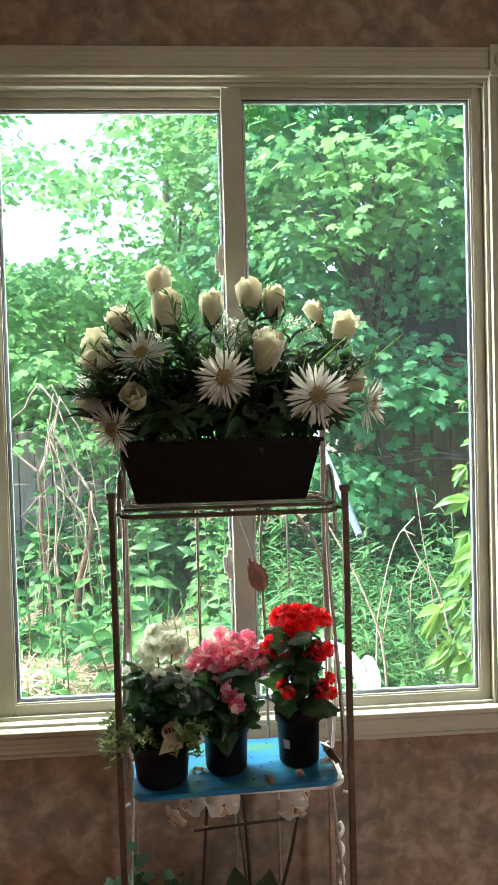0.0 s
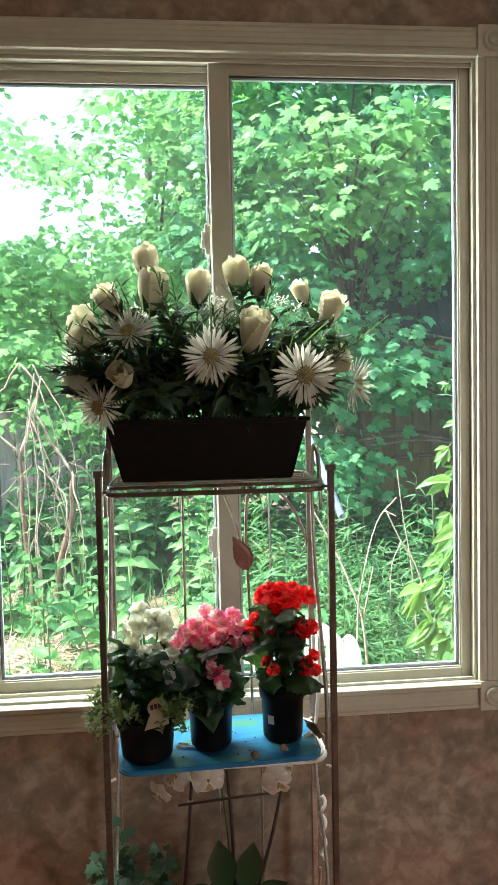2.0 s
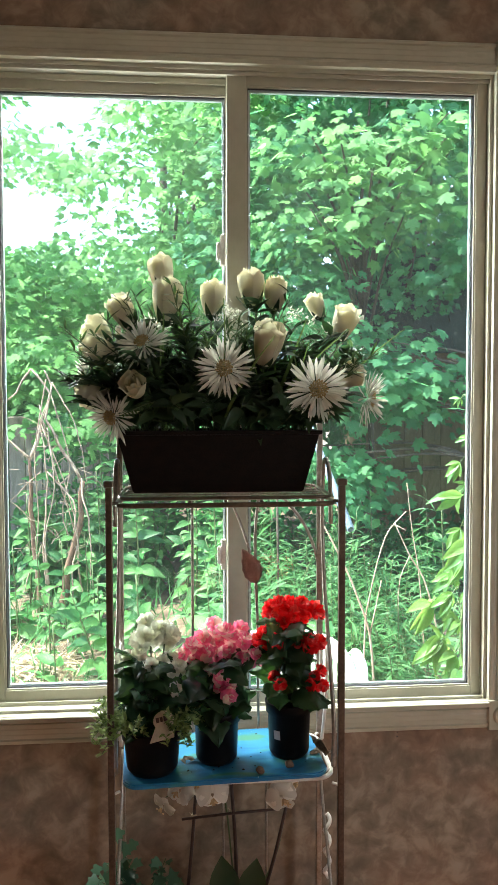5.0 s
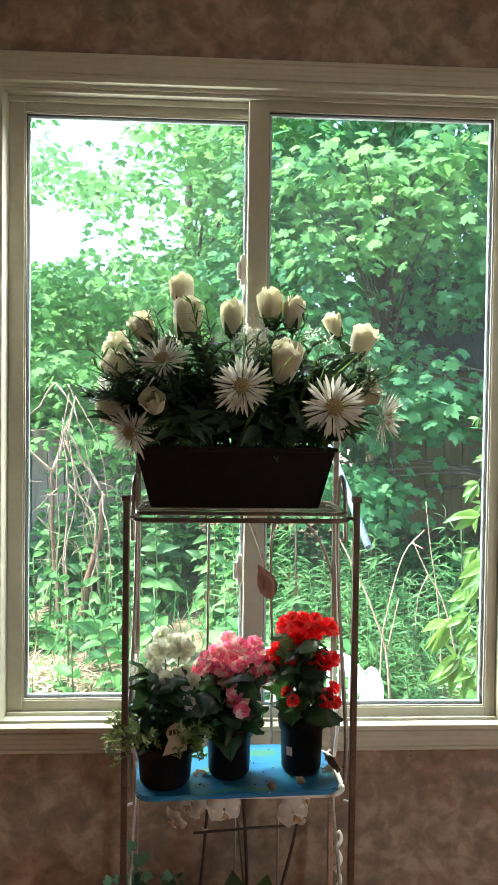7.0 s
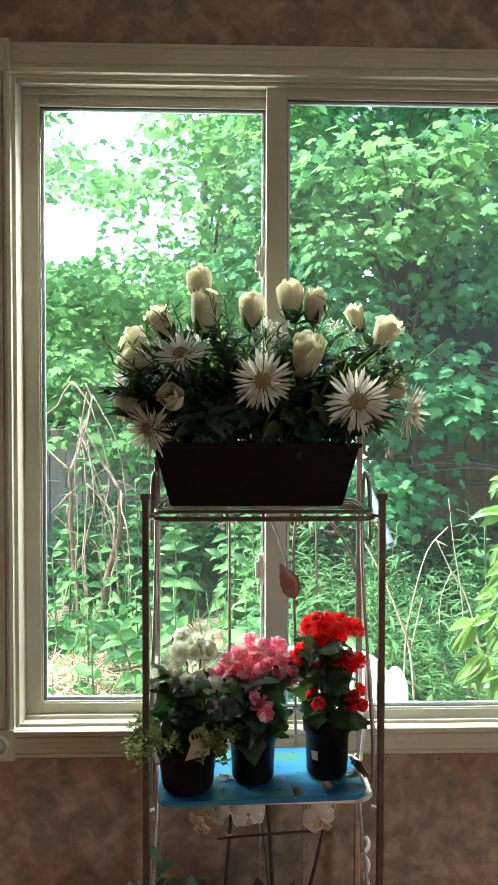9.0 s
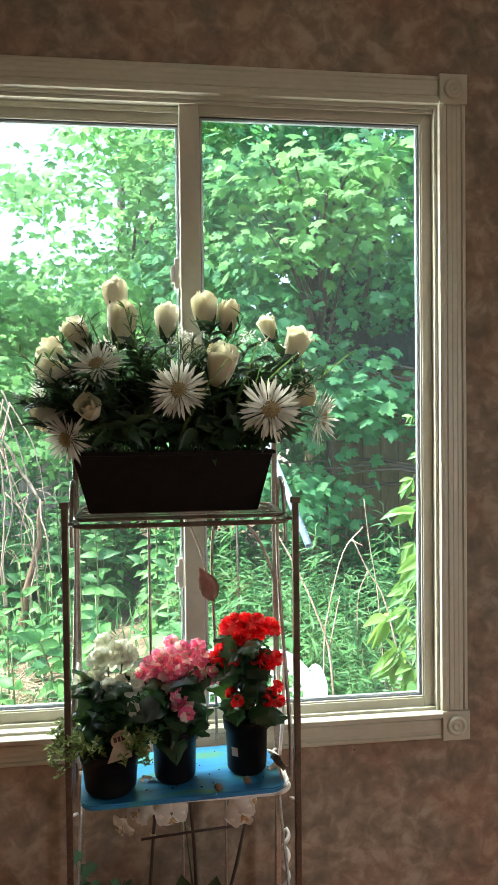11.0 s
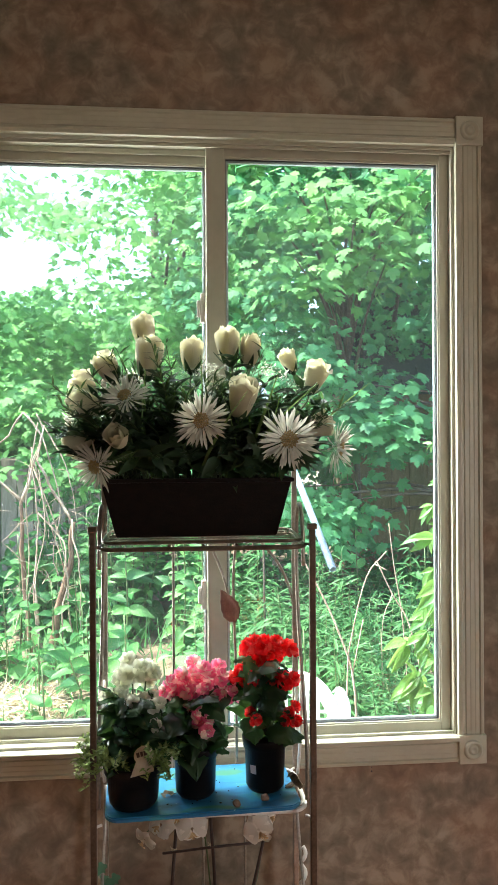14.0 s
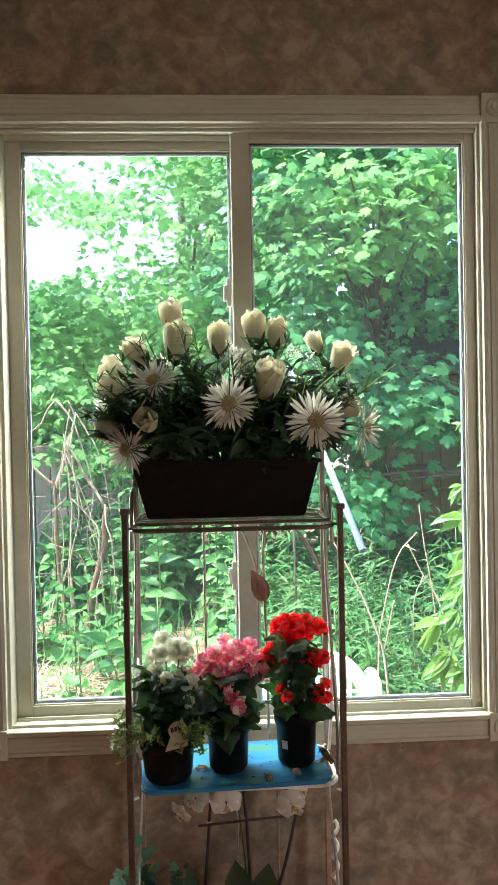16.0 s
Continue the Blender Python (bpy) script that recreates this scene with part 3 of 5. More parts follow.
part("back_bar", tube(bmesh.new(), [(-0.06, SY1, SHELF_LOW), (-0.06, SY1, SHELF_MID - 0.01)], 0.0028, sides=6), PEWTER, stand, smooth=True)
part("back_bar", tube(bmesh.new(), [(0.037, SY1, SHELF_LOW), (0.037, SY1, SHELF_MID - 0.01)], 0.0028, sides=6), PEWTER, stand, smooth=True)
bm = bmesh.new()
rows = []
for i in range(11):
    t = i / 10
    w = 0.0205 * math.sin(math.pi * min(1, t ** 0.75)) * (1 + 0.10 * (i % 2)) + 0.0006
    c = Vector((0.016 - 0.034 * t + 0.004 * math.sin(3 * t), SY1 - 0.006, 0.886 + 0.078 * t))
    side = Vector((0.9, 0, 0.42))
    rows.append([c + side * w * u + Vector((0, -0.006 * (1 - u * u) + 0.0026 * math.cos(12 * abs(u) - 14 * t), 0)) for u in (-1, -0.66, -0.33, 0, 0.33, 0.66, 1)])
sheet(bm, rows)
bmesh.ops.solidify(bm, geom=bm.faces[:], thickness=0.0012)
part("metal_leaf", bm, COPPER, stand, "veined copper-coloured metal leaf", smooth=True)

# scrolled side bars
for x, inward in ((SX0, 1), (SX1, -1)):
    xs = x + inward * 0.002
    pts = [(xs, -0.215, 1.037), (xs, -0.205, 1.124), (xs, -0.175, 1.163), (xs, -0.140, 1.159), (xs, -0.122, 1.114), (xs, -0.118, 1.017), (xs, -0.150, 0.881), (xs, -0.215, 0.745), (xs, -0.255, 0.648), (xs, -0.25, SHELF_MID)]
    part("side_scroll", tube(bmesh.new(), smoothed(pts), 0.0045, sides=8), PEWTER, stand, smooth=True)
    # this scroll is coloured white to look lit
    pts = [(xs, -0.120, 0.627), (xs, -0.100, 0.725), (xs, -0.135, 0.778), (xs, -0.175, 0.745), (xs, -0.160, 0.647), (xs, -0.12, SHELF_MID)]
    part("side_scroll", tube(bmesh.new(), smoothed(pts), 0.004, sides=8), WHITE_METAL, stand, smooth=True)
    pts = [(xs, -0.090, 0.529), (xs, -0.120, 0.432), (xs, -0.200, 0.336), (xs, -0.240, 0.239), (xs, -0.200, 0.160), (xs, -0.140, 0.179), (xs, -0.150, 0.238)]
    part("side_scroll", tube(bmesh.new(), smoothed(pts), 0.0035, sides=8), PEWTER, stand, smooth=True)
# twisted bar low on one side, its white standing for lit scrollwork
pts = [(SX1 + 0.003 + 0.0055 * math.sin(1.05 * k), -0.16 + 0.0055 * math.cos(1.05 * k), 0.402 - 0.0075 * k) for k in range(20)]
part("twisted_bar", tube(bmesh.new(), smoothed(pts, 3), 0.0045, sides=7), WHITE_METAL, stand, "twisted bar, whitened as lit scrollwork", smooth=True)

# the painted board on the middle tier
bm = bmesh.new()
loop = rounded_loop(-0.268, 0.132, -0.310, -0.085, SHELF_MID + 0.001, 0.03)[:-1]
f = bm.faces.new([bm.verts.new(p) for p in loop])
ext = bmesh.ops.extrude_face_region(bm, geom=[f])
for v in [g for g in ext["geom"] if isinstance(g, bmesh.types.BMVert)]:
    v.co.z += 0.010
bm.transform(Matrix.Translation((-0.06, -0.2, 0)) @ Matrix.Rotation(radians(3.4), 4, "Z") @ Matrix.Translation((0.06, 0.2, 0)))
bmesh.ops.recalc_face_normals(bm, faces=bm.faces)
bmesh.ops.bevel(bm, geom=[e for e in bm.edges if abs(e.verts[0].co.z - e.verts[1].co.z) < 1e-5], offset=0.0025, segments=2, affect="EDGES")
tagged(part("painted_board", bm, BOARD), "blue painted board with green streaks on the stand", "board")
BOARD_Z = SHELF_MID + 0.011

# ---- planter box ----
PX, PY, PZ = -0.0745, -0.175, SHELF_TOP + 0.0158
planter = thing("planter_box", (PX, PY, PZ), "dark brown carved rectangular planter with flared sides", "planter")
bm = bmesh.new()
rings = []
for hx, hy, z in ((0.165, 0.071, 0.0), (0.168, 0.073, 0.004), (0.196, 0.088, 0.113), (0.2015, 0.092, 0.114), (0.202, 0.0925, 0.121), (0.195, 0.085, 0.122), (0.191, 0.082, 0.108)):
    rings.append([bm.verts.new((PX + sx * hx, PY + sy * hy, PZ + z)) for sx, sy in ((-1, -1), (1, -1), (1, 1), (-1, 1))])
for a, b in zip(rings, rings[1:]):
    for k in range(4):
        bm.faces.new((a[k], a[(k + 1) % 4], b[(k + 1) % 4], b[k]))
bm.faces.new(rings[0][::-1])
part("body", bm, BOX, planter)
part("fill", boxed(PX - 0.186, PX + 0.186, PY - 0.08, PY + 0.08, PZ + 0.092, PZ + 0.112), SOIL, planter)
# ---- the silk flower arrangement ----
bouquet = thing("flower_arrangement", (PX, PY, PZ + 0.123), "artificial cream roses and white spider mums with dark greenery", "flower arrangement")


def rose_mesh(seed, spread):
    """A half-open rose bud one unit tall, its stalk end at the origin."""
    r = random.Random(seed)
    bm = bmesh.new()
    for n, rad, high, flare in ((3, 0.15, 1.0, 0.00), (3, 0.225, 0.99, 0.015), (3, 0.285, 0.96, 0.06 * spread), (4, 0.325, 0.91, 0.11 * spread)):
        a0 = r.uniform(0, 6)
        for i in range(n):
            a = a0 + 2 * math.pi * i / n
            rows = []
            hh = high * r.uniform(0.94, 1.03)
            for iv in range(8):
                v = iv / 7
                body = 0.40 + 0.58 * math.sin(math.pi * (0.08 + 0.71 * v)) ** 0.9
                row = []
                for iu in range(7):
                    u = iu / 3 - 1
                    ang = a + u * (1.05 if n == 3 else 0.86) * (1 - 0.25 * v ** 6)
                    q = rad * body + flare * v ** 3 * (1 + 0.7 * u * u) - 0.03 * (1 - abs(u)) * v
                    z = hh * v - 0.09 * u * u * v ** 4 - flare * 0.5 * v ** 5 + 0.015 * math.sin(5 * u + a)
                    row.append((q * math.cos(ang), q * math.sin(ang), z))
                rows.append(row)
            sheet(bm, rows)
    return data_of("rose_bloom", bm, ROSE)


def calyx_mesh():
    bm = bmesh.new()
    lathe(bm, [(0.03, -0.14), (0.10, -0.10), (0.12, -0.02), (0.2, 0.04)], (0, 0, 0), 8)
    for i in range(5):
        a = 2 * math.pi * i / 5
        rows = []
        for iv in range(5):
            v = iv / 4
            w = 0.10 * (1 - v) ** 0.8 + 0.003
            q = 0.15 + 0.21 * math.sin(1.5 * v) + 0.08 * v ** 3
            rows.append([(q * math.cos(a) - u * w * math.sin(a), q * math.sin(a) + u * w * math.cos(a), -0.02 + 0.36 * v - 0.03 * u * u) for u in (-1, 0, 1)])
        sheet(bm, rows)
    return data_of("calyx", bm, SILK)


def aimed(at, aim, size, spin=0.0):
    """A pose whose z axis points along aim, scaled."""
    return Matrix.Translation(at) @ Vector(aim).to_track_quat("Z", "Y").to_matrix().to_4x4() @ Matrix.Rotation(spin, 4, "Z") @ Matrix.Scale(size, 4)


ROSES = [rose_mesh(s, f) for s, f in ((1, 0.5), (2, 0.9), (3, 1.3))]
CALYX = calyx_mesh()
FOOT = Vector((PX, PY, PZ + 0.11))


def stalk(parent, top, aim, r=0.0017, mat=STEM):
    top, aim = Vector(top), Vector(aim).normalized()
    foot = Vector((PX + max(-0.17, min(0.17, (top.x - PX) * 0.62)), PY + max(-0.06, min(0.06, (top.y - PY) * 0.4)), PZ + 0.115))
    bm = tube(bmesh.new(), smoothed([top, top - aim * 0.045, (top + foot) / 2 - aim * 0.02, foot], 4), r, sides=5)
    part("stem", bm, mat, parent, smooth=True)


# centre of the bloom, the way it faces, height, form
for n, (x, y, z, ax, ay, az, h, form) in enumerate((
        (-0.188, -0.150, 1.552, -0.12, 0.05, 1, 0.068, 0), (-0.174, -0.190, 1.493, 0.08, -0.05, 1, 0.080, 0), (-0.083, -0.170, 1.499, 0.04, 0, 1, 0.066, 0),
        (-0.263, -0.200, 1.467, -0.55, 0.0, 1, 0.066, 1), (-0.315, -0.175, 1.432, -0.75, 0.1, 0.8, 0.058, 2), (-0.309, -0.230, 1.388, -1, -0.1, 0.45, 0.068, 0),
        (-0.235, -0.290, 1.314, -0.15, -1, 0.35, 0.058, 1), (-0.322, -0.220, 1.302, -0.8, -0.1, -0.55, 0.062, 1), (-0.004, -0.180, 1.519, -0.10, 0, 1, 0.070, 0),
        (0.044, -0.190, 1.507, 0.10, -0.05, 1, 0.062, 0), (0.135, -0.140, 1.488, -0.35, 0.1, 0.9, 0.050, 1), (0.191, -0.170, 1.452, 0.35, -0.2, 0.9, 0.068, 2),
        (0.020, -0.280, 1.400, 0.16, -0.45, 0.9, 0.078, 1), (0.188, -0.220, 1.340, 0.85, -0.3, 0.25, 0.064, 1))):
    aim = Vector((ax, ay, az)).normalized()
    h *= 1.14
    base = Vector((x, y, z)) - aim * h * 0.5
    place("rose", ROSES[form], aimed(base, aim, h, n * 1.3), bouquet, "cream half-open rose")
    place("calyx", CALYX, aimed(base, aim, h, n * 0.7), bouquet, "green sepals")
    part("stem", tube(bmesh.new(), smoothed([base, base - aim * 0.04, (base + FOOT) / 2 - aim * 0.02, (FOOT + Vector(((x - PX) * 0.6, (y - PY) * 0.3, 0)))], 4), 0.0018, sides=5), STEM, bouquet, smooth=True)


def mum_mesh(seed):
    r = np.random.RandomState(seed)
    at, aim, up, size = [], [], [], []
    for ring, (n, tilt, ln) in enumerate(((30, -0.14, 1.0), (30, 0.08, 0.96), (28, 0.30, 0.84), (24, 0.56, 0.60))):
        for i in range(n):
            a = 2 * math.pi * (i + 0.4 * ring) / n + r.uniform(-0.12, 0.12)
            t = tilt + r.uniform(-0.34, 0.30)
            at.append((0.10 * math.cos(a), 0.10 * math.sin(a), 0.02 * ring))
            aim.append((math.cos(a) * math.cos(t), math.sin(a) * math.cos(t), math.sin(t)))
            up.append((r.uniform(-0.3, 0.3), r.uniform(-0.3, 0.3), 1))
            size.append(ln * r.uniform(0.62, 1.12))
    return many("mum_bloom", LEAF_MUM, at, aim, up, size, MUM)


def eye_mesh():
    bm = bmesh.new()
    r = random.Random(3)
    for k in range(60):
        a, q = k * 2.399, 0.26 * math.sqrt(k / 60)
        bmesh.ops.create_icosphere(bm, subdivisions=1, radius=0.035, matrix=Matrix.Translation((q * math.cos(a), q * math.sin(a), 0.13 - 0.5 * q * q + r.uniform(-0.01, 0.02))))
    return data_of("mum_eye", bm, MUM_EYE)


MUMS, EYE = [mum_mesh(s) for s in (5, 6)], eye_mesh()
for n, (x, y, z, ax, ay, az, s) in enumerate((
        (-0.219, -0.265, 1.395, -0.30, -0.75, 0.6, 0.051), (-0.067, -0.315, 1.346, -0.05, -1, 0.12, 0.055), (-0.275, -0.285, 1.258, -0.55, -0.8, -0.25, 0.050),
        (0.110, -0.305, 1.308, 0.05, -1, 0.05, 0.061), (0.223, -0.235, 1.293, 0.93, -0.40, -0.12, 0.057), (-0.202, -0.150, 1.438, -0.1, -0.3, 1, 0.046), (-0.335, -0.190, 1.340, -1, -0.3, 0.1, 0.040))):
    aim = Vector((ax, ay, az)).normalized()
    place("spider_mum", MUMS[n % 2], aimed((x, y, z), aim, s, n), bouquet, "white spider mum with a brown eye")
    place("mum_eye", EYE, aimed(Vector((x, y, z)) + aim * s * 0.10, aim, s * 1.12, n), bouquet)
    base = Vector((x, y, z))
    part("stem", tube(bmesh.new(), smoothed([base, base - aim * 0.045, (base + FOOT) / 2, FOOT + Vector(((x - PX) * 0.6, 0, 0))], 4), 0.0017, sides=5), STEM, bouquet, smooth=True)


def sprays(name, shape, count, low, high, leaf, size, mat, label, per=13, spread=1.0):
    """Leafy sprigs that fan out of the box, each a part of its own."""
    for k in range(count):
        u = (k + 0.5) / count * 2 - 1
        foot = Vector((PX + 0.17 * u + rnd.uniform(-0.02, 0.02), PY + rnd.uniform(-0.05, 0.05), PZ + 0.12))
        ln = rnd.uniform(low, high) * (1 - 0.30 * abs(u) ** 2)
        way = Vector((u * 0.75 * spread + rnd.uniform(-0.25, 0.25), rnd.uniform(-0.55, 0.35), 1)).normalized()
        tip = foot + way * ln
        mid = (foot + tip) / 2 + Vector((0, 0, 0.02))
        line = smoothed([foot, mid, tip + Vector((u * 0.02, -0.01, -0.01))], 6)
        at, aim, up, sz = [], [], [], []
        for j in range(per):
            p = line[min(len(line) - 1, int((0.25 + 0.75 * j / per) * len(line)))]
            side = Vector((rnd.uniform(-1, 1), rnd.uniform(-1, 0.6), rnd.uniform(-0.2, 0.7)))
            at.append(p)
            aim.append((side + way * 0.5).normalized())
            up.append((rnd.uniform(-0.4, 0.4), rnd.uniform(-0.6, 0.2), 1))
            sz.append(size * rnd.uniform(0.7, 1.2))
        me = many(name, leaf, at, aim, up, sz, mat, smooth=True)
        s = part(name, me, mat, bouquet, label)
        part("stem", tube(bmesh.new(), line, 0.0013, sides=4), STEM, s)


sprays("leaf_spray", None, 66, 0.08, 0.27, LEAF_BROAD, 0.044, SILK, "dark green silk leaves", 20)
sprays("leaf_spray", None, 30, 0.03, 0.10, LEAF_IVY, 0.058, SILK, "dark lobed silk leaves", 12, 1.5)
sprays("leaf_spray", None, 22, 0.05, 0.15, LEAF_BROAD, 0.060, SILK, "dark green silk leaves", 12, 1.7)
sprays("fine_spray", None, 50, 0.16, 0.32, LEAF_LANCE, 0.034, FERN, "fine needle-like greenery", 34)


for k in range(28):
    u = (k + 0.5) / 28 * 2 - 1
    foot = Vector((PX + 0.185 * u, PY - 0.045 + rnd.uniform(-0.02, 0.06), PZ + 0.13))
    way = Vector((u * 0.5 + rnd.uniform(-0.3, 0.3), -0.75 + rnd.uniform(-0.2, 0.5), 0.75)).normalized()
    at, aim, up, sz = [], [], [], []
    for j in range(9):
        at.append(foot + way * (0.012 + 0.085 * j / 8) + Vector((0, 0, -0.02 * (j / 8) ** 2)))
        aim.append((rnd.uniform(-1, 1), rnd.uniform(-0.9, 0.1), rnd.uniform(-0.45, 0.8)))
        up.append((rnd.uniform(-0.3, 0.3), -1, 0.7))
        sz.append(rnd.uniform(0.032, 0.055))
    s = part("rim_spray", many("rim_spray", LEAF_BROAD if k % 3 else LEAF_IVY, at, aim, up, sz, SILK, smooth=True), SILK, bouquet, "dark silk leaves over the planter rim")
    part("stem", tube(bmesh.new(), [foot, foot + way * 0.09], 0.0013, sides=4), STEM, s)


def fern(foot, tip, sag, count=26, size=0.034):
    foot, tip = Vector(foot), Vector(tip)
    line = smoothed([foot, (foot + tip) / 2 + Vector((0, 0, sag)), tip], 14)
    at, aim, up, sz = [], [], [], []
    for j, p in enumerate(line[4:]):
        t = j / (len(line) - 4)
        d = (line[min(j + 5, len(line) - 1)] - line[j + 3]).normalized()
        side = d.cross(Vector((0, -0.7, 1))).normalized()
        for sgn in (-1, 1):
            at.append(p)
            aim.append(side * sgn + d * 0.45)
            up.append((0, -0.4, 1))
            sz.append(size * (1 - 0.75 * t) * min(1, 0.5 + 2 * t))
    s = part("fern_frond", many("fern_frond", LEAF_SMALL, at, aim, up, sz, FERN), FERN, bouquet, "feathery fern frond")
    part("stem", tube(bmesh.new(), line, 0.001, sides=4), STEM, s)


for f0, f1, sag in (((-0.210, -0.220, 1.242), (-0.149, -0.330, 1.273), 0.03), ((-0.112, -0.200, 1.251), (-0.254, -0.330, 1.262), 0.03), ((-0.013, -0.150, 1.260), (0.006, -0.180, 1.474), 0.01), ((-0.061, -0.150, 1.260), (-0.131, -0.200, 1.444), 0.0),
                    ((0.075, -0.150, 1.260), (0.179, -0.240, 1.425), 0.03), ((0.033, -0.200, 1.260), (0.074, -0.330, 1.270), 0.03), ((0.082, -0.200, 1.260), (0.166, -0.280, 1.279), 0.02), ((0.007, -0.150, 1.308), (0.014, -0.210, 1.493), 0.01)):
    fern(f0, f1, sag)
# long grass blades
for k in range(9):
    foot = Vector((PX + rnd.uniform(-0.10, 0.18), PY + rnd.uniform(-0.05, 0.05), PZ + 0.12))
    at, aim, up, sz = [], [], [], []
    for j in range(4):
        at.append(foot + Vector((rnd.uniform(-0.02, 0.02), rnd.uniform(-0.02, 0.02), 0)))
        aim.append((foot.x * 1.6 + rnd.uniform(-0.4, 0.6), rnd.uniform(-0.5, 0.3), 1))
        up.append((rnd.uniform(-1, 1), rnd.uniform(-1, 1), 0.2))
        sz.append(rnd.uniform(0.16, 0.28))
    part("grass_tuft", many("grass_tuft", LEAF_BLADE, at, aim, up, sz, BLADE), BLADE, bouquet, "thin green grass blades")
# tiny white filler blossoms
for x, y, z in ((-0.057, -0.170, 1.481), (-0.043, -0.180, 1.466), (-0.072, -0.190, 1.459), (0.085, -0.170, 1.464), (0.108, -0.200, 1.450), (0.152, -0.200, 1.435), (-0.035, -0.210, 1.444), (0.172, -0.180, 1.308), (-0.285, -0.200, 1.367), (0.017, -0.160, 1.454)):
    at = [(x + rnd.uniform(-0.014, 0.014), y + rnd.uniform(-0.014, 0.014), z + rnd.uniform(-0.012, 0.012)) for _ in range(34)]
    d = scatter_dirs(34, 0.5)
    part("filler_blossom", many("filler_blossom", LEAF_SMALL, at, d, scatter_dirs(34), [rnd.uniform(0.006, 0.011) for _ in at], MUM), MUM, bouquet, "tiny white filler blossom")


# ---- begonias ----
def bloom_mesh(name, mat, seed, double):
    """A ruffled begonia flower one unit across, facing +z."""
    r = random.Random(seed)
    bm = bmesh.new()
    rings = ((3, 0.12, 1.25, 0.22), (4, 0.20, 1.0, 0.30), (5, 0.30, 0.7, 0.36), (5, 0.36, 0.32, 0.42)) if double else ((3, 0.14, 1.15, 0.24), (4, 0.25, 0.8, 0.36), (4, 0.33, 0.35, 0.46))
    for n, reach, lift, wide in rings:
        a0 = r.uniform(0, 6)
        for i in range(n):
            a = a0 + 2 * math.pi * i / n + r.uniform(-0.2, 0.2)
            li = lift * r.uniform(0.85, 1.15)
            rows = []
            for iv in range(5):
                v = iv / 4
                w = wide * math.sin(math.pi * (0.12 + 0.66 * v)) * 0.64
                d = 0.004 + (reach * v + 0.14 * v * v) * 1.05
                z = reach * li * 1.75 * math.sin(1.25 * v) - 0.06 * v ** 3
                rows.append([(d * math.cos(a) - u * w * math.sin(a), d * math.sin(a) + u * w * math.cos(a), z + 0.10 * u * u * v + 0.025 * math.sin(6 * u + a * 3) * v) for u in (-1, -0.5, 0, 0.5, 1)])
            sheet(bm, rows)
    return data_of(name, bm, mat)


def begonia_leaf_mesh(seed):
    r = random.Random(seed)
    bm = bmesh.new()
    rows = []
    for i in range(9):
        t = i / 8
        w = 0.46 * math.sin(math.pi * (0.07 + 0.93 * t) ** 0.72) * (1 + 0.16 * (i % 2)) + 0.004
        rows.append([((u * w * (1.2 if u > 0 else 0.85)), t - 0.10 * abs(u) * (1 - t), -0.28 * t * t - 0.10 * u * u + 0.06 * math.sin(6 * u + 7 * t + seed) + 0.02 * math.cos(11 * t)) for u in (-1, -0.6, -0.25, 0, 0.25, 0.6, 1)])
    sheet(bm, rows)
    return data_of("begonia_leaf", bm, BEGONIA)


BLEAVES = [begonia_leaf_mesh(s) for s in (1, 2, 3)]


def leaf_pose(at, aim, size, up=(0, 0, 1)):
    t = frames_for(np.array([aim], float), np.array([up], float))[0]
    return Matrix.Translation(at) @ Matrix([list(row) for row in t]).to_4x4() @ Matrix.Scale(size, 4)


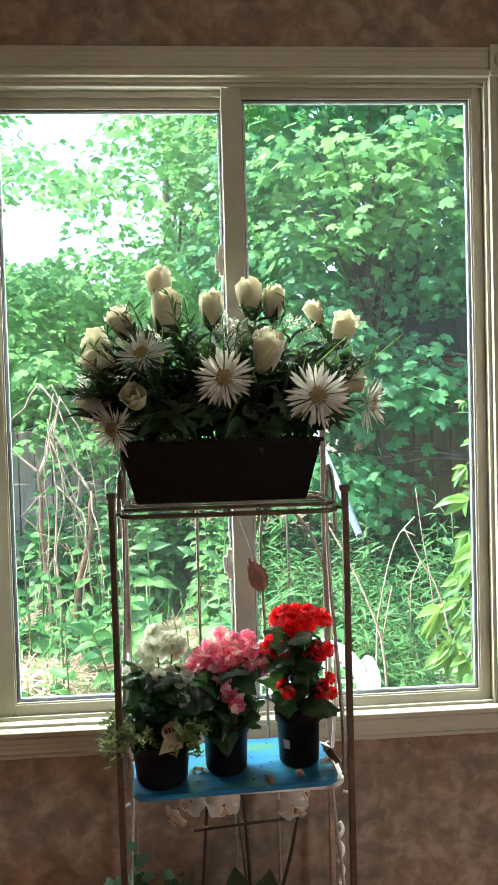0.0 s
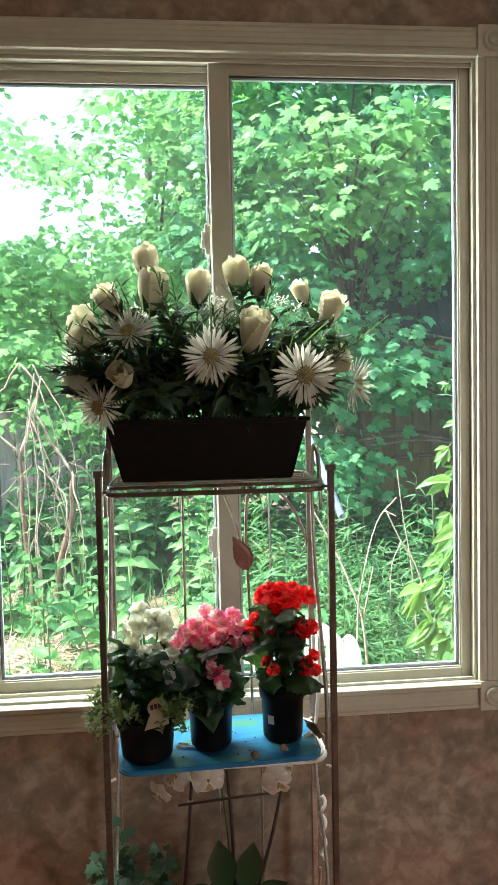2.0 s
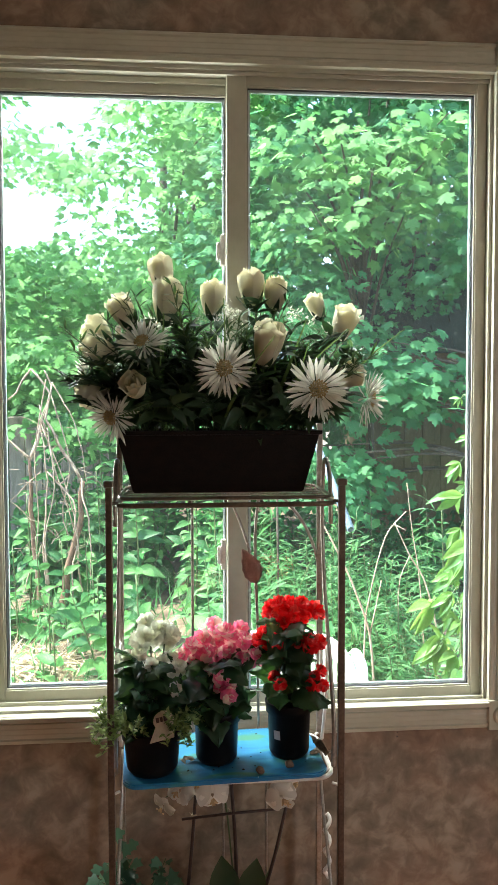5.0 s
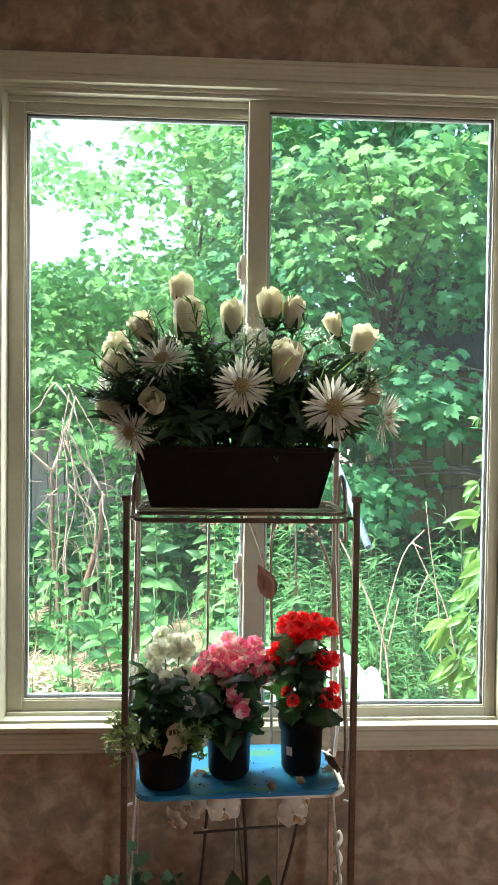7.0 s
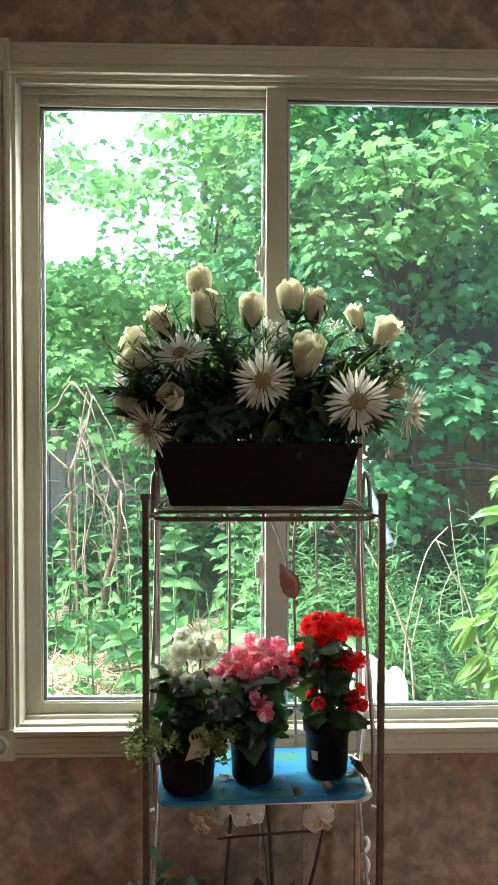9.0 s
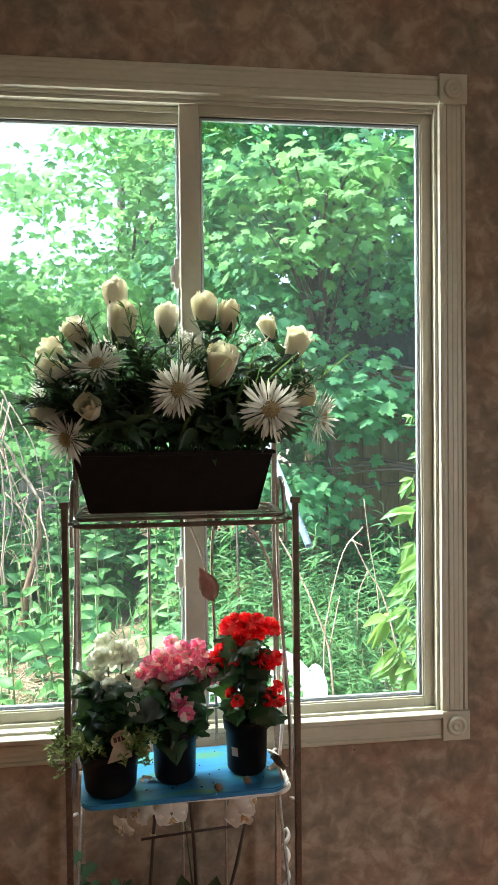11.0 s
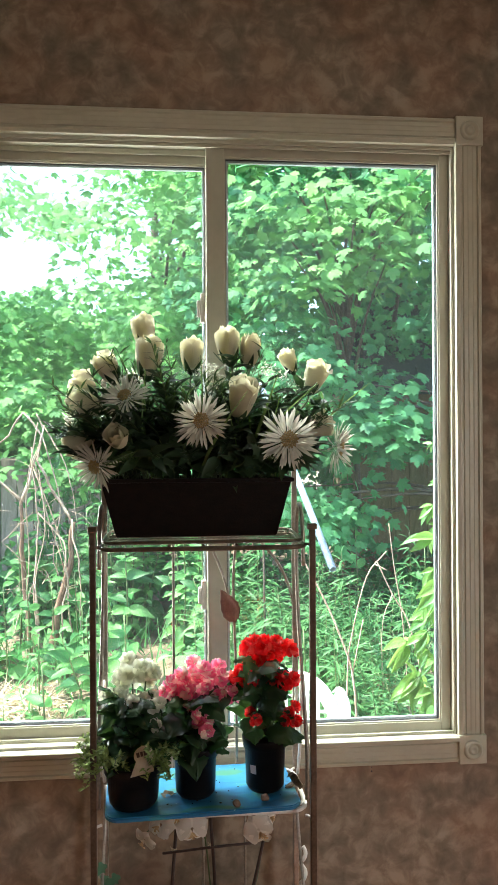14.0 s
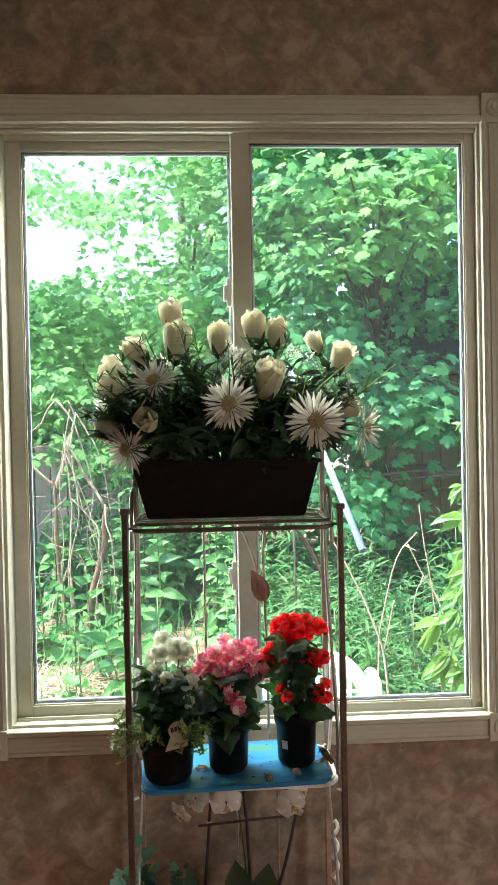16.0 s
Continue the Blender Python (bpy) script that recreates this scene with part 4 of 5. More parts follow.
def begonia(x, y, base_r, rim_r, high, label, clusters, petal, double, crown, leaf_size, leaves, seed):
    r = random.Random(seed)
    g = thing("potted_begonia", (x, y, BOARD_Z), label, "potted plant", "begonias on the blue board")
    bm = bmesh.new()
    prof = [(0.0, 0.0), (base_r - 0.006, 0.0), (base_r - 0.003, 0.004), (base_r, 0.008), (base_r + (rim_r - base_r) * 0.1, 0.012), (rim_r - 0.006, high - 0.022), (rim_r - 0.002, high - 0.021), (rim_r - 0.0005, high - 0.003),
            (rim_r, high), (rim_r - 0.003, high + 0.0005), (rim_r - 0.006, high - 0.012)]
    lathe(bm, [(max(a, 0.0008), b) for a, b in prof], (x, y, BOARD_Z + 0.0005), 40)
    part("pot", bm, POT, g, "black plastic nursery pot", smooth=True)
    bm = lathe(bmesh.new(), [(0.0008, high - 0.010), (rim_r * 0.5, high - 0.011), (rim_r - 0.0062, high - 0.013)], (x, y, BOARD_Z), 20)
    part("soil", bm, SOIL, g, smooth=True)
    top = BOARD_Z + high
    meshes = [bloom_mesh("bloom", petal, seed * 10 + k, double) for k in range(4)]
    for cx, cy, cz, sx, sz, n, size in clusters:
        for k in range(n):
            a = k * 2.399
            q = math.sqrt((k + 0.5) / n)
            dx, dz = sx * q * math.cos(a), sz * q * math.sin(a)
            dy = r.uniform(-0.022, 0.022) - 0.018 * (1 - q)
            p = Vector((cx + dx, cy + dy, cz + dz))
            aim = Vector((dx / max(sx, 0.01) * 0.8 + r.uniform(-0.35, 0.35), -0.75 + r.uniform(-0.3, 0.35), 0.35 + dz / max(sz, 0.01) * 0.5 + r.uniform(-0.2, 0.5)))
            place("bloom", meshes[k % 4], aimed(p, aim, size * r.uniform(0.8, 1.15), r.uniform(0, 6)), g)
        bm = bmesh.new()
        foot = Vector((x + (cx - x) * 0.3, y, top - 0.012))
        mid = Vector(((foot.x + cx) / 2, (y + cy) / 2 + 0.008, (top + cz) / 2))
        tube(bm, smoothed([foot, mid, (cx, cy, cz)], 5), 0.0028, 0.0016, sides=6)
        part("stem", bm, STEM, g, smooth=True)
    for k in range(leaves):
        a = k * 2.399 + r.uniform(-0.3, 0.3)
        t = (k + 0.5) / leaves
        rad = rim_r * r.uniform(0.35, 0.9) * (1 - 0.35 * t)
        p = Vector((x + rad * math.cos(a), y + rad * math.sin(a) * 0.8, top - 0.004 + crown * (0.05 + 0.95 * t)))
        aim = (math.cos(a) + r.uniform(-0.5, 0.5), math.sin(a) * 0.9 - 0.15 + r.uniform(-0.4, 0.4), r.uniform(-0.85, 0.5) + 0.25 * t)
        place("leaf", BLEAVES[k % 3], leaf_pose(p, aim, leaf_size * r.uniform(0.6, 1.25), (r.uniform(-0.6, 0.6), r.uniform(-0.9, 0.4), 1)), g)
        part("leaf_stalk", tube(bmesh.new(), [(x, y, top - 0.012), p], 0.0015, sides=4), STEM, g)
    return g, top


# centre x, y, z; half width, half height; number; size
white_plant, top1 = begonia(-0.208, -0.255, 0.049, 0.061, 0.088, "white begonia with trailing filler in a black pot", (
    (-0.212, -0.20, 0.812, 0.036, 0.027, 9, 0.036), (-0.183, -0.21, 0.807, 0.021, 0.014, 4, 0.039), (-0.246, -0.22, 0.776, 0.024, 0.020, 6, 0.031), (-0.176, -0.25, 0.762, 0.014, 0.010, 2, 0.034),
    (-0.159, -0.23, 0.766, 0.014, 0.012, 3, 0.033), (-0.168, -0.27, 0.730, 0.005, 0.005, 1, 0.035), (-0.215, -0.27, 0.774, 0.012, 0.008, 2, 0.029)), WHITE, False, 0.135, 0.046, 84, 3)
pink_plant, top2 = begonia(-0.080, -0.222, 0.041, 0.050, 0.104, "pink-and-cream begonia in a black nursery pot", (
    (-0.061, -0.20, 0.790, 0.062, 0.036, 28, 0.034), (-0.125, -0.21, 0.781, 0.025, 0.025, 9, 0.030), (-0.014, -0.21, 0.764, 0.023, 0.014, 6, 0.030), (-0.089, -0.25, 0.742, 0.018, 0.012, 4, 0.029), (-0.066, -0.27, 0.719, 0.018, 0.012, 4, 0.030)), PINK, False, 0.110, 0.058, 54, 4)
red_plant, top3 = begonia(0.0695, -0.208, 0.040, 0.0495, 0.112, "red double begonia in a black nursery pot", (
    (0.080, -0.18, 0.852, 0.057, 0.023, 16, 0.035), (0.075, -0.19, 0.821, 0.021, 0.014, 4, 0.029), (0.031, -0.20, 0.802, 0.027, 0.016, 7, 0.031), (0.098, -0.20, 0.786, 0.035, 0.021, 10, 0.032), (0.126, -0.22, 0.717, 0.014, 0.018, 5, 0.025),
    (0.042, -0.24, 0.724, 0.010, 0.008, 3, 0.021)), RED, True, 0.165, 0.046, 58, 5)

# trailing filler in the white begonia's pot
for k in range(34):
    a = rnd.uniform(0, 6.3)
    if 4.5 < a < 5.0:
        a += 0.7
    foot = Vector((-0.208 + 0.047 * math.cos(a), -0.255 + 0.047 * math.sin(a), top1 - 0.012))
    tip = foot + Vector((0.058 * math.cos(a) - 0.008, 0.04 * math.sin(a) - 0.018, rnd.uniform(-0.01, 0.06)))
    line = smoothed([foot, (foot + tip) / 2 + Vector((0, 0, 0.03)), tip], 6)
    at, aim, up, sz = [], [], [], []
    for p in line[2:]:
        for _ in range(5):
            at.append(p)
            aim.append((rnd.uniform(-1, 1), rnd.uniform(-1, 1), rnd.uniform(-0.2, 0.9)))
            up.append((0, -0.4, 1))
            sz.append(rnd.uniform(0.008, 0.017))
    s = part("trailing_sprig", many("trailing_sprig", LEAF_SMALL, at, aim, up, sz, TRAILING), TRAILING, white_plant, "pale green trailing sprig")
    part("stem", tube(bmesh.new(), line, 0.0009, sides=4), STEM, s)

# plant tag with a printed bar
tagm = Matrix.Translation((-0.186, -0.334, 0.684)) @ Euler((radians(66), radians(-16), radians(-6))).to_matrix().to_4x4()
bm = bmesh.new()
out = [(-0.030, -0.028), (0.018, -0.028)] + [(0.020 * math.cos(a) + 0.004, 0.006 + 0.017 * math.sin(a)) for a in (radians(v) for v in range(-30, 211, 20))]
f = bm.faces.new([bm.verts.new((x, y, 0)) for x, y in out])
bmesh.ops.solidify(bm, geom=[f], thickness=0.0008)
bm.transform(tagm)
plant_tag = tagged(part("plant_tag", bm, TAG), "buff plastic plant tag pushed into the pot", "plant tag")
for x0, x1 in ((-0.010, -0.004), (-0.002, 0.003), (0.005, 0.015)):
    bm = block(bmesh.new(), x0, x1, 0.004, 0.013, 0.0003, 0.0009)
    bm.transform(tagm)
    part("printed_bar", bm, INK, plant_tag)
# sticker on the red begonia's pot
bm = bmesh.new()
rows = []
for iz in range(2):
    rows.append([(0.0695 + (0.0452 + 0.0022 * iz) * math.cos(a), -0.208 + (0.0452 + 0.0022 * iz) * math.sin(a), 0.606 + 0.019 * iz) for a in (radians(v) for v in (222, 227, 232, 237, 240))])
sheet(bm, rows)
sticker = part("sticker", bm, STICKER, red_plant, "small white paper sticker")

# pebbles, crumbs and a withered leaf on the board
for x, y, s in ((0.002, -0.293, 0.0085), (0.062, -0.272, 0.0085)):
    bm = bmesh.new()
    bmesh.ops.create_icosphere(bm, subdivisions=3, radius=s)
    for v in bm.verts:
        v.co *= 1 + 0.28 * noise.noise(v.co * 130 + Vector((x * 50, 0, 0)))
        v.co.z *= 0.85
    low = min(v.co.z for v in bm.verts)
    bm.transform(Matrix.Translation((x, y, BOARD_Z - low)))
    tagged(part("pebble", bm, PEBBLE, smooth=True), "rough brown pebble on the blue board", "pebble", "pebbles on the board")
bm = bmesh.new()
for k in range(34):
    m = Matrix.Translation((rnd.uniform(-0.14, 0.12), rnd.uniform(-0.28, -0.11), BOARD_Z + 0.0012)) @ Matrix.Rotation(rnd.uniform(0, 6), 4, (rnd.random(), rnd.random(), 1))
    bmesh.ops.create_icosphere(bm, subdivisions=1, radius=rnd.uniform(0.0006, 0.0022), matrix=m @ Matrix.Diagonal((1, 1.6, 0.5, 1)))
tagged(part("soil_crumbs", bm, SOIL), "dark soil crumbs scattered on the blue board", "soil", kind="stuff")


def crumpled(x, y, z, size, seed, tall=1.0):
    bm = bmesh.new()
    rows = []
    for i in range(9):
        rows.append([Vector((size * (i / 8 - 0.5), size * (j / 8 - 0.5) * 0.7, 0)) for j in range(9)])
    sheet(bm, rows)
    for v in bm.verts:
        p = v.co * 45 + Vector((seed, 0, 0))
        v.co += Vector((noise.noise(p), noise.noise(p + Vector((9, 0, 0))), tall * 1.3 * noise.noise(p + Vector((0, 9, 0))))) * size * 0.55
    bmesh.ops.solidify(bm, geom=bm.faces[:], thickness=0.0008)
    low = min(v.co.z for v in bm.verts)
    bm.transform(Matrix.Translation((x, y, z - low)))
    return tagged(part("withered_leaf", bm, DEADLEAF, smooth=True), "crumpled dry brown leaf on the blue board", "dead leaf", "withered leaves")


crumpled(0.128, -0.245, BOARD_Z - 0.001, 0.034, 3.0, 1.6)
crumpled(-0.139, -0.225, BOARD_Z - 0.001, 0.026, 8.0)
crumpled(0.126, -0.215, BOARD_Z - 0.001, 0.022, 5.0)

# ---- lower tier: orchid and ivy ----
OX, OY, LOW = -0.04, -0.17, SHELF_LOW + 0.0095


def round_pot(name, x, y, r0, r1, h, mat, parent):
    bm = lathe(bmesh.new(), [(0.0008, 0), (r0, 0), (r0 + 0.003, 0.004), (r1 - 0.004, h - 0.02), (r1, h - 0.018), (r1, h), (r1 - 0.004, h), (r1 - 0.006, h - 0.012), (0.0008, h - 0.012)], (x, y, LOW), 30)
    return part(name, bm, mat, parent, smooth=True)


orchid = thing("orchid", (OX, OY, LOW), "white moth orchid tied to dark canes", "potted plant")
round_pot("pot", OX, OY, 0.045, 0.06, 0.11, POT, orchid)
for pts in ([(-0.158, -0.14, LOW), (-0.121, -0.136, 0.46)], [(-0.036, -0.15, LOW + 0.09), (-0.046, -0.136, 0.47)], [(0.008, -0.16, LOW + 0.09), (0.075, -0.136, 0.42)]):
    part("cane", tube(bmesh.new(), smoothed([pts[0], (Vector(pts[0]) + Vector(pts[1])) / 2 + Vector((0.004, 0, 0)), pts[1]], 4), 0.0042, 0.0036, sides=8), CANE, orchid, "dark wooden cane", smooth=True)
part("cane", tube(bmesh.new(), [(-0.152, -0.142, 0.396), (-0.046, -0.142, 0.404), (0.050, -0.142, 0.409)], 0.003, sides=8), CANE, orchid, "dark wooden cross cane", smooth=True)
for x, z in ((-0.128, 0.399), (-0.045, 0.405)):
    bm = bmesh.new()
    for k in range(3):
        tube(bm, [(x + 0.0055 * math.cos(a) + 0.001 * k, -0.134 + 0.007 * math.sin(a), z + 0.004 * math.cos(a + k)) for a in (2 * math.pi * j / 9 for j in range(10))], 0.0012, sides=5)
    tube(bm, [(x, -0.142, z), (x - 0.007, -0.144, z + 0.012)], 0.0009, sides=4)
    part("twine_tie", bm, TWINE, orchid, "pale twine knot", smooth=True)


def orchid_bloom(seed):
    bm = bmesh.new()
    r = random.Random(seed)
    for a, w, ln in ((90, 0.30, 0.52), (210, 0.28, 0.5), (330, 0.28, 0.5), (18, 0.46, 0.52), (162, 0.46, 0.52)):
        a = radians(a + r.uniform(-8, 8))
        rows = []
        for iv in range(7):
            v = iv / 6
            ww = w * math.sin(math.pi * (0.05 + 0.93 * v) ** 0.85)
            rows.append([((0.05 + ln * v) * math.cos(a) - u * ww * math.sin(a), (0.05 + ln * v) * math.sin(a) + u * ww * math.cos(a), 0.02 * (w > 0.4) + 0.12 * v - 0.22 * v * v + 0.05 * math.sin(4 * u + a) * v) for u in (-1, -0.5, 0, 0.5, 1)])
        sheet(bm, rows)
    return data_of("orchid_bloom", bm, ORCHID)


OB = [orchid_bloom(s) for s in (1, 2)]
bm = bmesh.new()
for a in (-50, 0, 50):
    rows = []
    for iv in range(4):
        v = iv / 3
        rows.append([(0.22 * v * math.sin(radians(a)) + u * 0.05, -0.05 - 0.22 * v * math.cos(radians(a)), 0.10 + 0.12 * math.sin(2.5 * v) + 0.04 * u * u) for u in (-1, 0, 1)])
    sheet(bm, rows)
OLIP = data_of("orchid_lip", bm, ORCHID_LIP)
for n, (x, y, z, ax, ay, az, s) in enumerate(((-0.190, -0.16, 0.437, -0.6, -0.6, -0.45, 0.050), (-0.155, -0.16, 0.468, -0.5, -0.7, 0.35, 0.058), (-0.087, -0.16, 0.456, 0.1, -0.95, -0.2, 0.066), (-0.125, -0.15, 0.480, 0.2, -0.8, 0.3, 0.056),
                                              (0.058, -0.17, 0.452, 0.05, -1, -0.1, 0.062), (0.082, -0.14, 0.465, 0.5, -0.7, 0.1, 0.054), (0.072, -0.15, 0.436, -0.3, -0.8, -0.3, 0.05))):
    aim = Vector((ax, ay, az)).normalized()
    place("bloom", OB[n % 2], aimed((x, y, z), aim, s, 0.3 * n - 0.5), orchid, "white orchid flower")
    place("lip", OLIP, aimed((x, y, z), aim, s, 0.3 * n - 0.5), orchid, "tan orchid lip")
part("spike", tube(bmesh.new(), smoothed([(-0.04, -0.16, LOW + 0.09), (-0.045, -0.135, 0.3), (-0.07, -0.14, 0.475), (-0.13, -0.14, 0.480), (-0.19, -0.148, 0.445)], 6), 0.0024, 0.0014, sides=6), STEM, orchid, smooth=True)
part("spike", tube(bmesh.new(), smoothed([(-0.02, -0.16, LOW + 0.09), (0.05, -0.135, 0.3), (0.075, -0.135, 0.44), (0.068, -0.14, 0.475)], 6), 0.0024, 0.0014, sides=6), STEM, orchid, smooth=True)
LEAF_PADDLE = long_leaf(0.46, 0.06, 0.35, 9, 0.60)
for x, ax, ay, az, ln in ((-0.055, -0.10, -0.12, 1, 0.140), (-0.02, 0.20, -0.10, 1, 0.130), (-0.06, -0.75, -0.3, 0.5, 0.10), (-0.01, 0.8, -0.3, 0.45, 0.10)):
    me = many("leaf", LEAF_PADDLE, [(x, OY, LOW + 0.095)], [(ax, ay, az)], [(0, -1, 0.3)], [ln], BEGONIA, smooth=True)
    part("leaf", me, BEGONIA, orchid, "thick dark orchid leaf")

ivy = thing("ivy_plant", (-0.225, -0.2, LOW), "trailing English ivy in a small pot", "potted plant")
round_pot("pot", -0.220, -0.2, 0.035, 0.046, 0.095, POT, ivy)
for k in range(15):
    a = rnd.uniform(0, 6.3)
    foot = Vector((-0.220, -0.2, LOW + 0.09))
    tip = foot + Vector((0.085 * math.cos(a) - 0.02, 0.06 * math.sin(a) - 0.02, rnd.uniform(0.05, 0.20)))
    line = smoothed([foot, (foot + tip) / 2 + Vector((0, 0, 0.03)), tip], 5)
    at = [p + Vector((rnd.uniform(-0.01, 0.01), rnd.uniform(-0.01, 0.01), 0)) for p in line[2:]]
    aim = [(rnd.uniform(-1, 1), rnd.uniform(-1, 0.3), rnd.uniform(-0.6, 0.4)) for _ in at]
    s = part("ivy_stem", tube(bmesh.new(), line, 0.0012, sides=4), STEM, ivy)
    part("ivy_foliage", many("ivy_foliage", LEAF_IVY, at, aim, [(rnd.uniform(-0.3, 0.3), -0.8, 0.8) for _ in at], [rnd.uniform(0.018, 0.034) for _ in at], IVY), IVY, s, "lobed ivy leaves")
for x, z in ((-0.278, 0.395), (-0.250, 0.370), (-0.262, 0.360), (-0.205, 0.325), (-0.19, 0.29), (-0.325, 0.32), (-0.335, 0.29)):
    me = many("ivy_leaf", LEAF_IVY, [(x, -0.17, z)], [(-0.3, -0.4, -0.5)], [(0, -1, 0.6)], [0.027], IVY)
    part("ivy_leaf", me, IVY, ivy)

# ---- the garden ----
INDOORS = {ob.name for ob in scene.objects}


def gz(x, y):
    """Height of the ground outside."""
    t = min(1.0, max(0.0, (y - 0.9) / 1.5))
    s = t * t * (3 - 2 * t)
    return -0.36 + 0.36 * s + 0.02 * max(0.0, min(y, 8.0) - 2.4) + 0.03 * math.sin(1.7 * x + 0.6) * math.sin(1.3 * y) * s


bm = bmesh.new()
xs = [-900, -60, -20, -8] + [-5 + 0.25 * k for k in range(41)] + [8, 20, 60, 900]
ys = [0.15] + [0.4 + 0.25 * k for k in range(30)] + [9, 12, 20, 60, 900]
sheet(bm, [[(x, y, gz(x, y)) for x in xs] for y in ys])
sheet(bm, [[(x, y, -0.36) for x in (-900, -60, W0 - 0.12, W1 + 0.12, 60, 900)] for y in (-900, -60, BACK - 0.12)])
sheet(bm, [[(x, y, -0.36) for x in (-900, -60, W0 - 0.12)] for y in (BACK - 0.12, 0.15)])
sheet(bm, [[(x, y, -0.36) for x in (W1 + 0.12, 60, 900)] for y in (BACK - 0.12, 0.15)])
bmesh.ops.recalc_face_normals(bm, faces=bm.faces)
structure("ground", bm, GROUND, "brown earth covered with leaf litter", "ground")

# fence of weathered boards
fence = thing("fence", (-1.8, 4.7, gz(-1.8, 4.7)), "weathered grey upright-board garden fence", "fence")
FB = data_of("board", block(bmesh.new(), -0.066, 0.066, -0.009, 0.009, 0, 1.0, bevel=0.004), FENCE, False)
for k in range(26):
    x = -4.2 + 0.14 * k
    m = pose(x, 4.7 + rnd.uniform(-0.006, 0.006), gz(x, 4.7) + 0.03, 0, rnd.uniform(-0.8, 0.8)) @ Matrix.Diagonal((1, 1, 1.12 + rnd.uniform(-0.02, 0.02), 1))
    place("board", FB, m, fence)
for z in (0.35, 1.0):
    part("rail", boxed(-4.3, -0.55, 4.712, 4.75, z, z + 0.08), FENCE, fence)
for x in (-3.6, -2.0, -0.6):
    part("post", boxed(x - 0.045, x + 0.045, 4.75, 4.84, -0.1, 1.3), FENCE, fence)

# shed
shed = thing("garden_shed", (2.3, 5.4, gz(2.3, 5.4)), "dark brown board shed with a shingled roof", "shed")
part("wall", boxed(1.12, 3.6, 4.84, 6.2, 0.0, 1.80), SHED, shed)
SB = data_of("board", block(bmesh.new(), -0.075, 0.075, -0.012, 0.0, 0, 1.78, bevel=0.003), SHED, False)
for k in range(16):
    place("board", SB, pose(1.2 + 0.158 * k, 4.838 + rnd.uniform(-0.003, 0.003), 0.02), shed)
bm = bmesh.new()
sheet(bm, [[(0.95, 4.70, 1.72), (3.8, 4.70, 1.72)], [(0.95, 5.5, 2.75), (3.8, 5.5, 2.75)], [(0.95, 6.35, 1.72), (3.8, 6.35, 1.72)]])
bmesh.ops.solidify(bm, geom=bm.faces[:], thickness=0.05)
roof = part("roof", bm, SHINGLE, shed)
SH = data_of("shingle", block(bmesh.new(), -0.15, 0.15, 0, 0.17, 0.0, 0.012), SHINGLE, False)
slope = math.degrees(math.atan2(1.03, 0.8))
for r in range(9):
    for k in range(10):
        t = r / 9
        place("shingle", SH, pose(1.06 + 0.31 * k + (0.15 if r % 2 else 0) + rnd.uniform(-0.01, 0.01), 4.70 + 0.8 * t, 1.725 + 1.03 * t, slope + 3), roof)


# ---- trees ----
def maple(at, height, clumps, label, mat, seed, leaf=0.088, per=62, limbs=26, trunk_r=0.09):
    """A maple: tapered trunk, limbs, and flat sprays of lobed leaves round the given clump centres."""
    r = np.random.RandomState(seed)
    x, y = at
    z0 = gz(x, y) - 0.05
    g = thing("maple_tree", (x, y, z0), label, "tree", "maples behind the window")
    bm = bmesh.new()
    line = smoothed([(x, y, z0), (x + 0.06, y + 0.03, z0 + height * 0.3), (x - 0.04, y, z0 + height * 0.65), (x + 0.05, y + 0.05, z0 + height)], 6)
    tube(bm, line, trunk_r, trunk_r * 0.25, sides=10)
    part("trunk", bm, BARK, g, smooth=True)
    c = np.asarray(clumps)
    for k in r.choice(len(c), min(limbs, len(c)), replace=False):
        end = Vector(c[k])
        if end.x < -1.2 and end.z > 1.8:
            continue
        h = min(max(0.25, (end.z - z0 - 0.5) / height), 0.95)
        start = line[int(h * (len(line) - 1))]
        mid = (start + end) / 2 + Vector((0, 0, 0.12 * (end - start).length))
        part("limb", tube(bmesh.new(), smoothed([start, mid, end], 5), 0.006 + 0.007 * (end - start).length, 0.004, sides=6), BARK, g, smooth=True)
    n = len(c) * per
    ang, rad = r.uniform(0, 2 * np.pi, n), np.sqrt(r.uniform(0, 1, n))
    spread = np.repeat(r.uniform(0.22, 0.42, len(c)), per)
    off = np.stack([np.cos(ang) * rad * spread, np.sin(ang) * rad * spread, r.normal(0, 0.07, n) - 0.10 * rad], 1)
    pos = np.repeat(c, per, 0) + off
    aim = np.stack([np.cos(ang) + r.normal(0, 0.5, n), np.sin(ang) + r.normal(0, 0.5, n), -0.75 + r.normal(0, 0.35, n)], 1)
    up = np.stack([r.normal(0, 0.45, n), r.normal(-0.8, 0.45, n), np.ones(n)], 1)
    size = leaf * r.uniform(0.55, 1.15, n)
    part("crown", many("crown", LEAF_MAPLE, pos, aim, up, size, mat), mat, g, "layered sprays of lobed maple leaves")
    return g


def clump_field(n, x0, x1, y0, y1, z0, z1, seed, keep=lambda p: True):
    r = np.random.RandomState(seed)
    out = []
    while len(out) < n:
        p = (r.uniform(x0, x1), r.uniform(y0, y1), r.uniform(z0, z1))
        if keep(p):
            out.append(p)
    return out


def seen_at(p):
    """Direction of a place as it lies from the middle of the room: across and up."""
    return p[0] / (p[1] + 1.8), (p[2] - 1.27) / (p[1] + 1.8)


